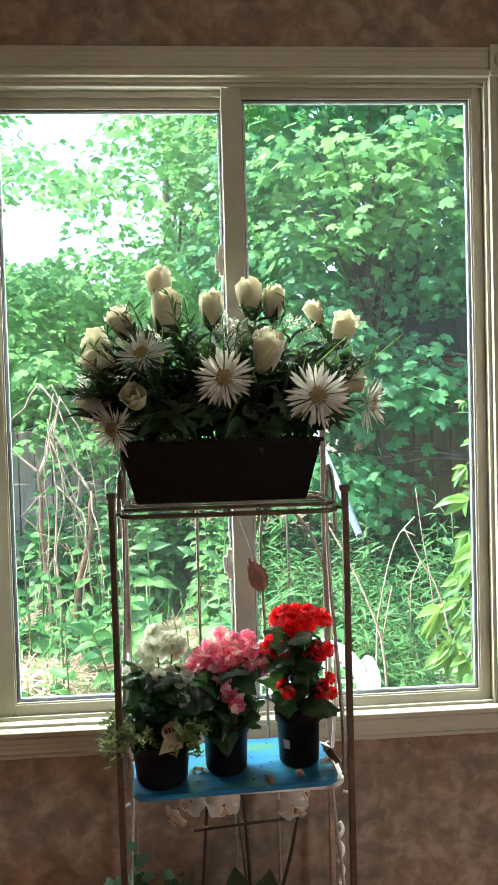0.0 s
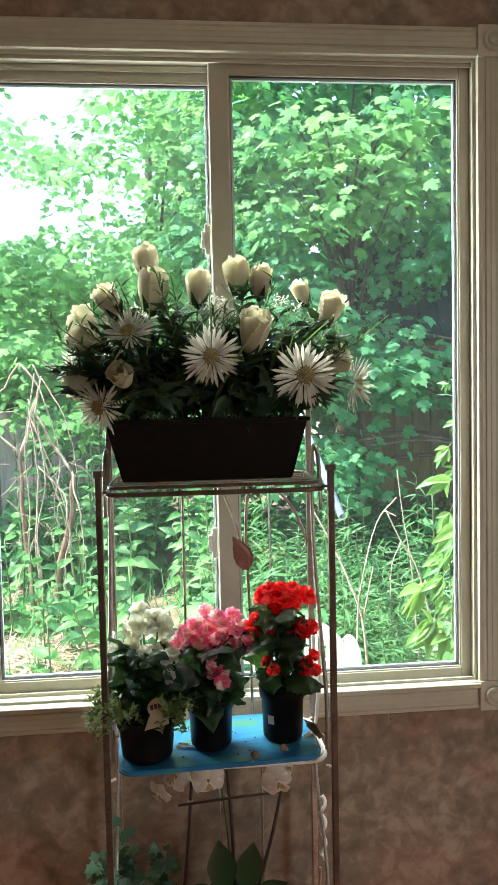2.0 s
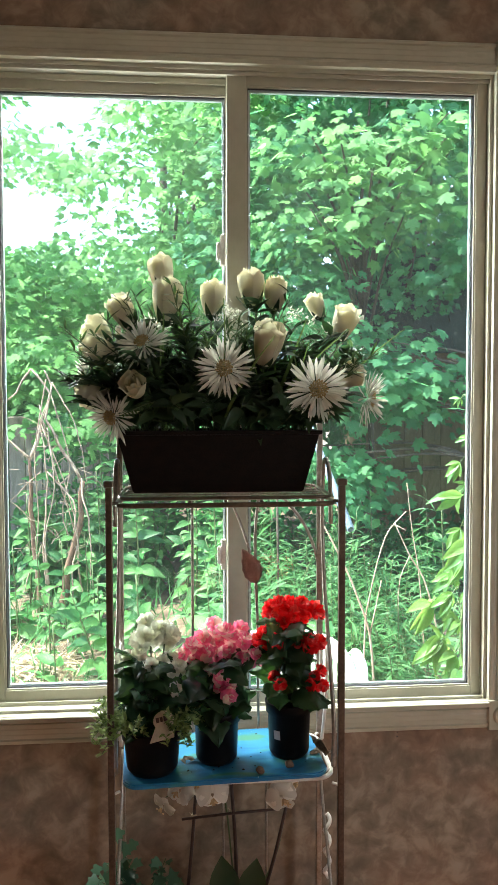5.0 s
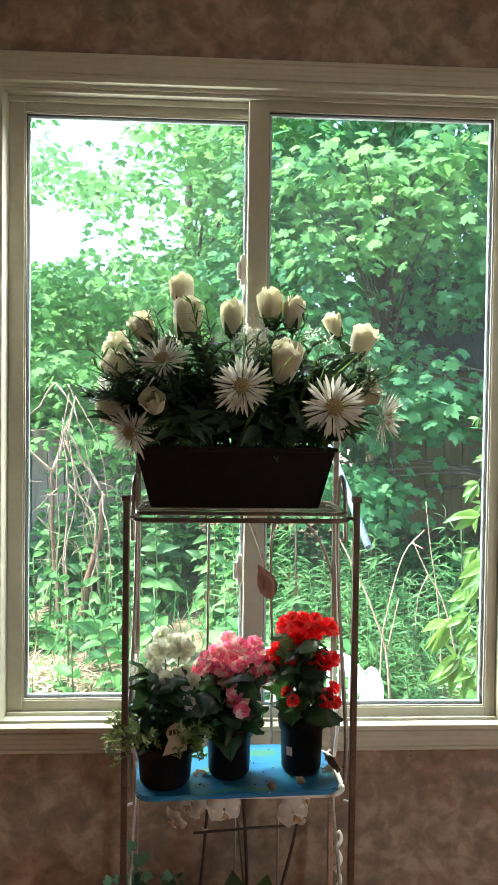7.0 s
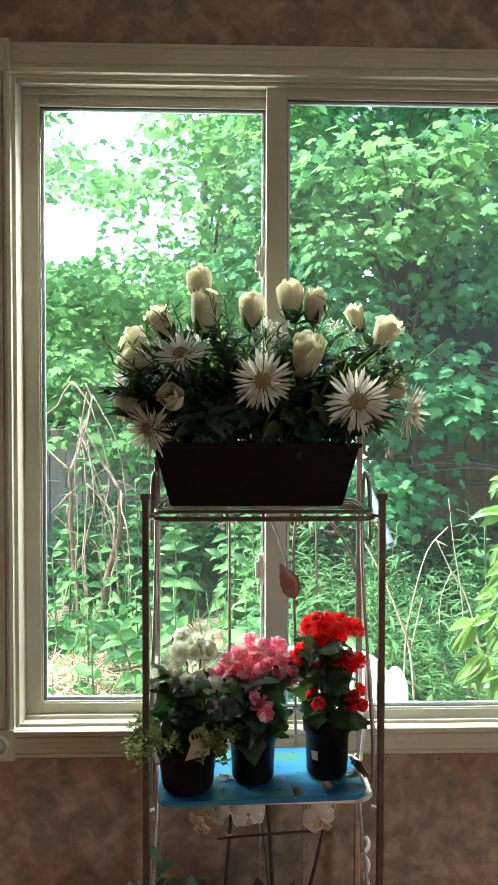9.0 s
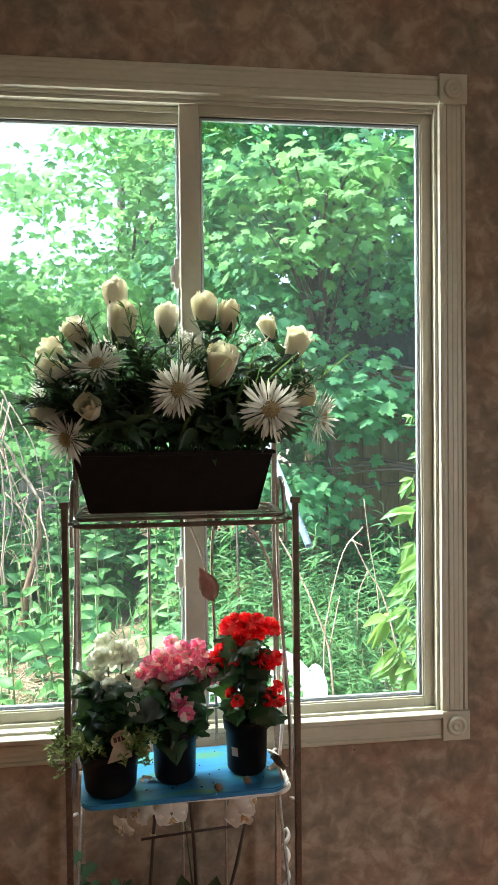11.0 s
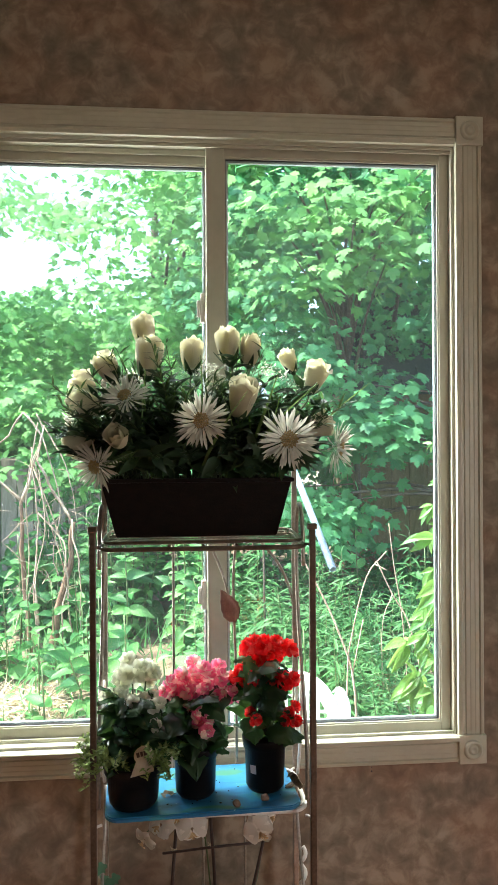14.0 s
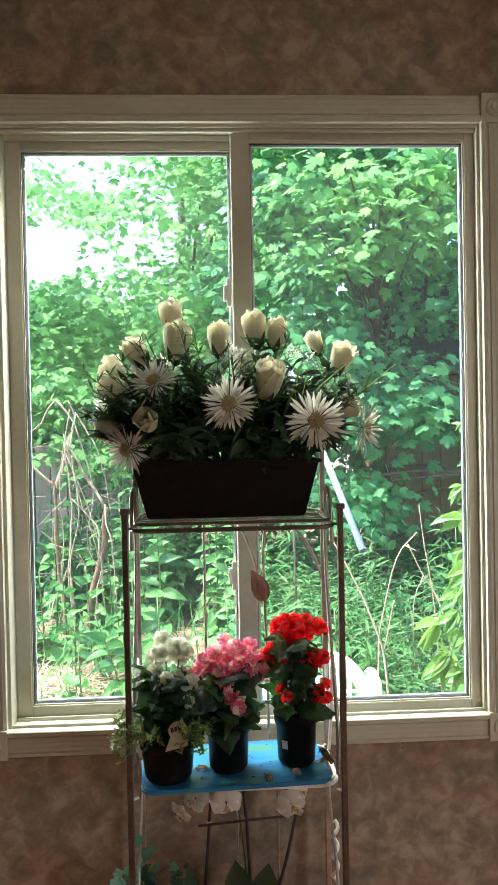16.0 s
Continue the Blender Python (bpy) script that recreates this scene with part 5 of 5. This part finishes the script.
def keep_right(p):
    u, v = seen_at(p)
    low = -0.02 + 0.10 * math.sin(9 * u)
    if 0.19 < u < 0.36 and v < 0.185:
        return rnd.random() < 0.16 and v > -0.06
    return v > low - 0.05


def keep_left(p):
    u, v = seen_at(p)
    gap = ((u + 0.22) / 0.085) ** 2 + ((v - 0.385) / 0.05) ** 2 < 1 or ((u + 0.29) / 0.06) ** 2 + ((v - 0.26) / 0.06) ** 2 < 1
    if gap or (u < -0.1 and v > 0.47):
        return False
    if u < -0.12 and v > 0.20:
        return rnd.random() < 0.45
    return v > (0.03 if u < -0.24 else -0.02)


# the upper clumps are added above the view, to shade those below
maple((1.5, 5.6), 6.5, clump_field(330, -0.15, 2.7, 2.7, 5.4, 0.9, 4.9, 21, keep_right) + clump_field(210, -0.4, 3.4, 2.6, 6.4, 4.9, 7.0, 22), "tall maple with low drooping sprays and an added shading crown", MAPLE, 31, limbs=12)
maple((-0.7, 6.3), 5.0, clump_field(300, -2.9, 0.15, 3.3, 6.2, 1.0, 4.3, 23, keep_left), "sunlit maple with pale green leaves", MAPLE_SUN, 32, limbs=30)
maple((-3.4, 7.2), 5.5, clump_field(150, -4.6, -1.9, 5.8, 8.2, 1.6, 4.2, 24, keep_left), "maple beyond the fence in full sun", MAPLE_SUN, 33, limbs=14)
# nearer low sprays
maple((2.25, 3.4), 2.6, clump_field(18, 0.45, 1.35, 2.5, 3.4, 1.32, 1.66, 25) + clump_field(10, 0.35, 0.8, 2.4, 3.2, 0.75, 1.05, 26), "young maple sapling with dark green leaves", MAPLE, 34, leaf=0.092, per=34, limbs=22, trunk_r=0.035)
maple((0.9, 3.7), 3.6, clump_field(26, 0.25, 1.25, 2.4, 3.0, 2.3, 2.9, 27), "slender maple with yellow-green leaves coloured as sunlit", MAPLE_SUN, 35, leaf=0.092, per=34, limbs=16, trunk_r=0.03)

# woods behind
n = 9000
pos = np.stack([rng.uniform(-9, 9, n), rng.uniform(7.5, 10.5, n), rng.uniform(0, 1, n)], 1)
hi = np.where(pos[:, 0] < -0.8, 2.6, 6.5)
pos[:, 2] *= hi
tagged(part("far_woods", many("far_woods", LEAF_MAPLE, pos, scatter_dirs(n), scatter_dirs(n, 1.0), rng.uniform(0.2, 0.42, n), FARWOOD), FARWOOD), "dense green woods beyond the garden", "woods", kind="stuff")
# dark undergrowth below the trees
n = 5200
pos = np.stack([rng.uniform(-3.5, 2.4, n), rng.uniform(3.3, 5.6, n), rng.uniform(0, 1, n) ** 1.3 * 1.25], 1)
far = pos[:, 0] / (pos[:, 1] + 1.8)
pos[:, 2] *= np.where(((far > 0.17) & (far < 0.34)) | (far < -0.25), 0.35, 1.0)
tagged(part("undergrowth", many("undergrowth", LEAF_BROAD, pos, scatter_dirs(n, 0.2), scatter_dirs(n, 1.2), rng.uniform(0.06, 0.13, n), FARWOOD), FARWOOD), "tangled green undergrowth below the maples", "undergrowth", kind="stuff")


# ---- weeds ----
def weed(x, y, high, seed, size):
    r = random.Random(seed)
    z = gz(x, y)
    g = thing("broadleaf_weed", (x, y, z), "tall weed with broad pointed green leaves", "weed", "broadleaf weeds")
    stalks = [(0.0, 0.0, 1.0), (r.uniform(-0.22, 0.22), r.uniform(-0.15, 0.15), r.uniform(0.6, 0.85))]
    for sx, sy, s in stalks:
        top = Vector((x + sx, y + sy, z + high * s))
        line = smoothed([(x, y, z - 0.02), (x + sx * 0.5 + 0.02, y + sy * 0.5, z + high * s * 0.5), top], 5)
        part("stem", tube(bmesh.new(), line, 0.007, 0.003, sides=6), STEM, g, smooth=True)
        at, aim, up, sz = [], [], [], []
        for k in range(24):
            t = 0.18 + 0.82 * k / 23
            a = k * 2.2 + r.uniform(-0.9, 0.9)
            p = line[int(t * (len(line) - 1))]
            at.append(p)
            aim.append((math.cos(a), math.sin(a), 1.1 * t ** 2 - 0.35 + r.uniform(-0.3, 0.3)))
            up.append((r.uniform(-0.6, 0.6), r.uniform(-2.0, -0.2), 1))
            sz.append(size * 0.95 * (1.15 - 0.6 * t ** 3) * r.uniform(0.35, 1.2))
        part("foliage", many("foliage", LEAF_BROAD, at, aim, up, sz, BROAD), BROAD, g, "broad pointed leaves")
    return g


def goldenrod(x, y, high, seed):
    r = random.Random(seed)
    z = gz(x, y)
    g = thing("goldenrod", (x, y, z), "leafy green goldenrod stalks with narrow leaves", "weed", "goldenrod stalks")
    for _ in range(4):
        sx, sy, s = r.uniform(-0.24, 0.24), r.uniform(-0.16, 0.16), r.uniform(0.5, 1.0)
        top = Vector((x + sx * 1.5, y + sy * 1.3, z + high * s))
        line = smoothed([(x + sx * 0.6, y + sy * 0.6, z - 0.02), (x + sx, y + sy, z + high * s * 0.55), top], 8)
        part("stem", tube(bmesh.new(), line, 0.0035, 0.0015, sides=5), STEM, g, smooth=True)
        at, aim, up, sz = [], [], [], []
        for k in range(46):
            t = 0.15 + 0.85 * k / 45
            a = k * 2.399
            at.append(line[int(t * (len(line) - 1))])
            a += r.uniform(-0.8, 0.8)
            aim.append((math.cos(a), math.sin(a), 0.3 + r.uniform(-0.7, 0.6)))
            up.append((r.uniform(-0.6, 0.6), r.uniform(-1.2, 0.2), 1))
            sz.append(0.135 * (1.1 - 0.55 * t) * r.uniform(0.5, 1.3))
        part("foliage", many("foliage", LEAF_LANCE, at, aim, up, sz, LANCE), LANCE, g, "narrow pointed leaves")
    return g


WEEDS = [weed(-0.55, 2.3, 0.85, 1, 0.155), weed(-0.25, 2.5, 0.95, 2, 0.145), weed(-1.3, 3.2, 0.95, 3, 0.16), weed(-0.9, 3.3, 0.8, 4, 0.165)]
for k in range(34):
    x = rnd.uniform(-2.0, -0.02)
    y = rnd.uniform(2.0, 3.8) if x > -0.6 else rnd.uniform(2.75, 4.2)
    if x < -0.6 and y < 2.9:
        y += 0.5
    if x / (y + 1.8) > -0.27:
        copy_thing(WEEDS[k % 4], pose(x, y, gz(x, y), 0, 0, rnd.uniform(-40, 40)))
for k, (x, y) in enumerate(((-0.28, 1.25), (-0.05, 1.45), (-0.45, 1.55), (-0.15, 1.75), (-0.62, 1.9), (1.05, 2.2), (0.75, 2.6), (0.35, 1.65), (1.25, 2.9))):
    copy_thing(WEEDS[k % 4], pose(x, y, gz(x, y) - (0.18 if y > 1.5 else 0.12), 0, 0, (77 * k) % 80 - 40))
RODS = [goldenrod(0.2, 2.4, 0.9, 11), goldenrod(0.5, 2.1, 0.85, 12), goldenrod(0.05, 2.0, 0.8, 13), goldenrod(0.8, 2.5, 0.85, 14)]
for k in range(44):
    x, y = rnd.uniform(-0.1, 1.25), rnd.uniform(1.5, 3.4)
    if x > 0.75 and k % 2:
        x -= 0.7
    if k < 14:
        x, y = rnd.uniform(0.15, 1.1), rnd.uniform(1.15, 1.7)
    copy_thing(RODS[k % 4], pose(x, y, gz(x, y) - rnd.uniform(0.0, 0.22), 0, 0, rnd.uniform(-60, 60)))
for k, (x, y) in enumerate(((-1.32, 2.55), (-1.15, 2.62), (-0.98, 2.5), (-0.82, 2.55), (-1.45, 2.7), (-0.9, 2.75), (-1.22, 2.4), (-0.75, 2.3), (-1.05, 2.95), (-1.3, 3.0))):
    copy_thing(WEEDS[k % 4], pose(x, y, gz(x, y) - (0.42 if k < 8 else 0.25), 0, 0, (61 * k) % 80 - 40))
for x, y in ((-0.95, 1.85), (-1.2, 2.5), (-0.75, 1.75), (-1.05, 1.7), (-0.6, 1.6)):
    copy_thing(RODS[int(10 * y) % 4], pose(x, y, gz(x, y) - 0.52, 0, 0, 130 * x))

for k, (x, y) in enumerate(((-1.0, 1.62), (-0.85, 1.72), (-0.92, 1.95), (-1.18, 1.6), (-0.72, 1.55))):
    copy_thing(WEEDS[k % 4], pose(x, y, gz(x, y) - 0.50, 0, 0, 47 * k))

# grass between them
n = 1500
gx, gy = rng.uniform(-2.4, 2.0, n), rng.uniform(0.9, 3.6, n)
pos = np.stack([gx, gy, np.array([gz(a, b) for a, b in zip(gx, gy)])], 1)
aim = np.stack([rng.normal(0, 0.5, n), rng.normal(0, 0.5, n), np.ones(n)], 1)
tagged(part("grass", many("grass", LEAF_BLADE, pos, aim, scatter_dirs(n), rng.uniform(0.10, 0.32, n), LANCE), LANCE), "thin tufts of green grass", "grass", kind="stuff")
# heap of dry stalks in the sun
n = 1150
a, q = rng.uniform(0, 6.3, n), np.sqrt(rng.uniform(0, 1, n))
hx, hy = -1.08 + 0.36 * q * np.cos(a), 1.95 + 0.26 * q * np.sin(a)
pos = np.stack([hx, hy, np.array([gz(u, v) for u, v in zip(hx, hy)]) + 0.02 + 0.12 * (1 - q) * rng.uniform(0.2, 1, n)], 1)
aim = np.stack([rng.normal(0, 1, n), rng.normal(0, 1, n), rng.normal(0.1, 0.25, n)], 1)
tagged(part("straw_heap", many("straw_heap", LEAF_BLADE, pos, aim, scatter_dirs(n, 1), rng.uniform(0.10, 0.26, n), STRAW), STRAW), "heap of pale dry stalks lying in the sun", "straw", kind="stuff")

# bare dead bush
def kinked(pts, steps=4):
    """Straight pieces between the points, in short steps."""
    p = [Vector(q) for q in pts]
    return [a.lerp(b, k / steps) for a, b in zip(p, p[1:]) for k in range(steps)] + [p[-1]]


bush = thing("dead_bush", (-1.07, 2.8, gz(-1.07, 2.8)), "bare dead bush with pale twisted branches", "dead bush")
for r0, r1, mat_pts in (
        (0.030, 0.022, [(-1.08, 2.8, -0.04), (-1.01, 2.8, 0.27), (-0.94, 2.8, 0.57), (-0.92, 2.8, 0.84)]),
        (0.013, 0.008, [(-0.92, 2.8, 0.82), (-1.05, 2.8, 1.07), (-1.11, 2.8, 1.21), (-1.09, 2.8, 1.40), (-1.13, 2.8, 1.49)]),
        (0.026, 0.014, [(-1.2, 2.9, -0.04), (-1.23, 2.9, 0.56), (-1.25, 2.9, 0.97)]),
        (0.014, 0.006, [(-1.25, 2.9, 0.95), (-1.17, 2.9, 1.18), (-1.12, 2.9, 1.36), (-1.23, 2.9, 1.50), (-1.33, 2.9, 1.36), (-1.5, 2.9, 1.22)]),
        (0.013, 0.006, [(-1.25, 2.9, 0.97), (-1.34, 2.88, 1.06), (-1.45, 2.85, 1.16)]),
        (0.009, 0.006, [(-1.10, 2.75, 0.05), (-1.14, 2.75, 0.34), (-1.11, 2.75, 0.85), (-1.14, 2.75, 1.13), (-1.08, 2.75, 1.42)]),
        (0.008, 0.005, [(-1.11, 2.75, 0.90), (-0.96, 2.75, 0.73), (-0.94, 2.75, 0.52), (-0.97, 2.75, 0.31), (-1.0, 2.75, 0.05)]),
        (0.009, 0.005, [(-1.04, 2.7, 0.02), (-1.10, 2.7, 0.18), (-1.12, 2.7, 0.50), (-1.2, 2.7, 0.33), (-1.30, 2.68, 0.10)]),
        (0.007, 0.005, [(-0.92, 2.75, 0.86), (-0.89, 2.7, 0.74), (-0.85, 2.7, 0.52), (-0.86, 2.7, 0.18)]),
        (0.006, 0.003, [(-1.09, 2.8, 1.42), (-0.98, 2.8, 1.25), (-0.92, 2.78, 1.02), (-0.88, 2.76, 0.8)]),
        (0.005, 0.003, [(-1.22, 2.85, 0.6), (-1.35, 2.8, 0.72), (-1.15, 2.78, 0.9)])):
    bm = tube(bmesh.new(), kinked(mat_pts), r0 * 0.72, r1 * 0.66, sides=7)
    for v in bm.verts:
        v.co += Vector((noise.noise(v.co * 7), noise.noise(v.co * 7 + Vector((5, 0, 0))), 0)) * 0.03
    part("branch", bm, BRANCH if r0 > 0.02 else DRYWOOD, bush, smooth=True)
for k in range(5):
    a = Vector((-1.12 + rnd.uniform(-0.05, 0.06), 2.8 + rnd.uniform(-0.05, 0.05), rnd.uniform(1.15, 1.45)))
    b = Vector((-1.1 + rnd.uniform(-0.35, 0.28), 2.72 + rnd.uniform(-0.12, 0.12), 0.0))
    mids = [a.lerp(b, t) + Vector((rnd.uniform(-0.07, 0.07), rnd.uniform(-0.03, 0.03), 0)) for t in (0.3, 0.55, 0.8)]
    part("branch", tube(bmesh.new(), smoothed([a] + mids + [b], 4), 0.0042, 0.0026, sides=5), DRYWOOD, bush, smooth=True)
for k in range(34):
    p = Vector((rnd.uniform(-1.3, -0.88), 2.8 + rnd.uniform(-0.1, 0.1), rnd.uniform(0.2, 1.2)))
    d = Vector((rnd.uniform(-1, 1), rnd.uniform(-0.3, 0.3), rnd.uniform(-0.7, 0.6))) * 0.22
    part("twig", tube(bmesh.new(), smoothed([p, p + d * 0.5 + Vector((0, 0, 0.03)), p + d], 3), 0.0022, 0.001, sides=5), DRYWOOD, bush, smooth=True)


def deadstick(label, *lines):
    p0 = lines[0][1][0]
    g = thing("dead_stalk", (p0[0], p0[1], p0[2]), label, "dead stalk", "dead stalks in the weeds")
    for r, pts in lines:
        part("stalk", tube(bmesh.new(), smoothed(pts, 4), r * 0.6, r * 0.34, sides=6), DRYWOOD, g, smooth=True)


deadstick("pale broken stalk with a snapped tip", (0.006, [(0.47, 1.2, -0.33), (0.48, 1.2, 0.36), (0.50, 1.2, 0.54), (0.56, 1.2, 0.77), (0.64, 1.2, 0.87)]), (0.006, [(0.59, 1.2, 0.82), (0.64, 1.2, 0.795)]))
deadstick("tan leaning dry stalk", (0.009, [(0.53, 1.2, -0.33), (0.51, 1.2, 0.31), (0.45, 1.2, 0.54), (0.37, 1.2, 0.72), (0.30, 1.2, 0.85)]), (0.005, [(0.50, 1.2, 0.38), (0.545, 1.2, 0.6)]))
deadstick("thin upright dead stalk", (0.005, [(0.86, 1.7, -0.15), (0.82, 1.7, 0.45), (0.78, 1.7, 0.72), (0.755, 1.7, 0.93)]))
deadstick("grey fallen dead stalk", (0.008, [(0.98, 1.7, -0.15), (0.86, 1.7, 0.42), (0.77, 1.7, 0.60), (0.70, 1.7, 0.75)]), (0.004, [(0.77, 1.7, 0.6), (0.72, 1.7, 0.42), (0.74, 1.7, -0.15)]))

# plastic pipe leaning out of the bushes
bm = bmesh.new()
a, b = Vector((0.18, 2.1, 1.606)), Vector((0.425, 1.2, 0.80))
q = (b - a).to_track_quat("Z", "Y").to_matrix().to_4x4()
ln = (b - a).length
lathe(bm, [(0.012, 0.0), (0.015, 0.0), (0.015, ln), (0.0125, ln), (0.0125, ln - 0.15)], (0, 0, 0), 18)
bm.transform(Matrix.Translation(a) @ q)
pipe = thing("plastic_pipe", (0.425, 1.2, gz(0.4, 1.2)), "grey-blue plastic pipe leaning on a stake", "pipe")
part("tube", bm, PVC, pipe, smooth=True)
part("stake", tube(bmesh.new(), [(0.20, 2.06, gz(0.20, 2.06) - 0.02), (0.183, 2.118, 1.60)], 0.006, 0.005, sides=6), BARK, pipe, "dark wooden stake", smooth=True)

# ---- creeper beside the window ----
vine = thing("creeper", (0.66, 0.46, gz(0.66, 0.46)), "five-leaved creeper in bright sun beside the window", "vine")
spine = smoothed([(0.78, 0.42, -0.36), (0.74, 0.45, 0.2), (0.65, 0.5, 0.55), (0.68, 0.5, 0.85), (0.695, 0.5, 1.1), (0.69, 0.5, 1.33)], 10)
part("stem", tube(bmesh.new(), spine, 0.005, 0.002, sides=6), STEM, vine, smooth=True)


def creeper_leaf(p, way, size, seed):
    r = random.Random(seed)
    way = Vector(way).normalized()
    end = p + way * size * 0.55
    part("stalk", tube(bmesh.new(), smoothed([p, (p + end) / 2 + Vector((0, 0, 0.012)), end], 3), 0.0014, sides=4), STEM, vine)
    side = way.cross(Vector((0, 1, 0.2))).normalized()
    at, aim, up, sz = [], [], [], []
    for k, s in zip((-2, -1, 0, 1, 2), (0.62, 0.9, 1.0, 0.9, 0.62)):
        d = way * math.cos(0.62 * k) + side * math.sin(0.62 * k) + Vector((r.uniform(-0.3, 0.3), r.uniform(-0.45, 0.3), -0.5 + r.uniform(-0.4, 0.3)))
        at.append(end)
        aim.append(d)
        up.append((r.uniform(-0.6, 0.6), -0.9 + r.uniform(-0.3, 0.5), 0.7))
        sz.append(size * s * r.uniform(0.9, 1.1))
    part("leaf", many("leaf", LEAF_CREEP, at, aim, up, sz, CREEPER, smooth=True), CREEPER, vine, "five-fingered creeper leaf")


for n, (x, z, wx, wz, s) in enumerate(((0.65, 1.30, -0.6, 0.3, 0.05), (0.65, 1.24, -0.8, -0.1, 0.05), (0.65, 1.18, -0.6, 0.2, 0.06), (0.65, 1.12, -0.9, 0.0, 0.08), (0.65, 1.06, -0.4, -0.3, 0.09), (0.65, 1.0, -0.9, 0.1, 0.11),
                                       (0.65, 0.94, -0.5, -0.4, 0.10), (0.645, 0.88, -0.8, -0.1, 0.11), (0.64, 0.82, -0.3, -0.5, 0.11), (0.63, 0.75, -0.9, 0.1, 0.12), (0.62, 0.70, -0.7, -0.2, 0.13), (0.62, 0.64, -0.5, -0.5, 0.13),
                                       (0.64, 0.60, 0.5, -0.1, 0.12), (0.66, 0.55, -0.6, 0.2, 0.12), (0.66, 0.9, 0.7, 0.1, 0.1), (0.68, 0.48, -0.4, 0.1, 0.12), (0.70, 0.45, -0.8, 0.3, 0.11), (0.66, 0.76, 0.6, 0.2, 0.1), (0.7, 0.36, -0.6, 0.5, 0.12))):
    creeper_leaf(Vector((x + 0.028 - 0.03 * (z < 0.8) + rnd.uniform(-0.02, 0.02), 0.5 + rnd.uniform(-0.08, 0.08), z)), (wx + rnd.uniform(-0.3, 0.6), rnd.uniform(-0.6, 0.4), wz + rnd.uniform(-0.4, 0.4)), s * rnd.uniform(0.7, 0.95), 40 + n)

for n in range(12):
    z = 0.34 + 0.050 * n + rnd.uniform(-0.02, 0.02)
    creeper_leaf(Vector((0.685 - 0.06 * (z < 0.75) * rnd.random() + rnd.uniform(-0.02, 0.02), 0.48 + rnd.uniform(-0.08, 0.08), z)), (rnd.uniform(-1.0, 0.1), rnd.uniform(-0.7, 0.3), rnd.uniform(-0.5, 0.3)), rnd.uniform(0.06, 0.125), 90 + n)

# ---- white resin garden chair ----
chair = thing("garden_chair", (0.14, 1.2, gz(0.14, 1.1)), "white resin garden chair with a slotted rounded back", "chair")


def arch(grow, z0=0.06):
    pts = []
    for k in range(31):
        a = math.pi * k / 30
        c, s = math.cos(a), math.sin(a)
        pts.append((0.14 - (0.30 + grow) * math.copysign(abs(c) ** 0.62, c), z0 + (0.40 + grow) * abs(s) ** 0.62))
    return pts


bm = bmesh.new()
outer, inner = arch(0.0), arch(-0.045)
Y0, Y1 = 1.00, 1.03
rows = []
for (ax, az), (bx, bz) in zip(outer, inner):
    rows.append([(ax, Y1, az), (ax, Y0 + 0.006, az), (0.93 * ax + 0.07 * bx, Y0, 0.93 * az + 0.07 * bz), (bx, Y0, bz), (bx, Y1, bz), (ax, Y1, az)])
sheet(bm, rows)
bmesh.ops.recalc_face_normals(bm, faces=bm.faces)
part("backrest_frame", bm, PLASTIC, chair, smooth=False)
for k in range(13):
    x = -0.10 + 0.04 * k
    c = abs((x - 0.14) / 0.255)
    z1 = 0.06 + 0.355 * max(0.0, 1 - c ** 3.2) ** 0.31
    part("slat", block(bmesh.new(), x - 0.007, x + 0.007, Y0 + 0.004, Y1 - 0.004, 0.04, max(z1, 0.1) + 0.010, bevel=0.003), PLASTIC, chair)
for z in (0.12, 0.18, 0.24, 0.30, 0.36):
    h = 0.255 * max(0.05, 1 - ((z - 0.06) / 0.355) ** 3.2) ** 0.31 + 0.008
    part("cross_slat", block(bmesh.new(), 0.14 - h, 0.14 + h, Y0 + 0.007, Y1 - 0.007, z - 0.005, z + 0.005, bevel=0.002), PLASTIC, chair)
part("seat", block(bmesh.new(), -0.14, 0.42, 1.0, 1.46, 0.02, 0.055, bevel=0.012), PLASTIC, chair)
for x in (-0.13, 0.41):
    for y in (1.03, 1.42):
        part("leg", tube(bmesh.new(), [(x, y, 0.03), (x + (-0.03 if x < 0 else 0.03), y + (-0.02 if y < 1.2 else 0.03), gz(x, y) - 0.005)], 0.026, 0.019, sides=10), PLASTIC, chair, smooth=True)
    sx = -0.05 if x < 0 else 0.05
    part("armrest", tube(bmesh.new(), smoothed([(x + sx * 0.6, 1.01, 0.26), (x + sx, 1.15, 0.28), (x + sx, 1.34, 0.26), (x + sx * 0.6, 1.43, 0.05)], 5), 0.022, sides=10), PLASTIC, chair, smooth=True)

# the garden lies turned a little against the house
GARDEN = Matrix.Rotation(-0.060, 4, "Z")
for ob in list(scene.objects):
    if ob.parent is None and ob.name not in INDOORS and ob.name != "ground":
        ob.matrix_basis = GARDEN @ ob.matrix_basis
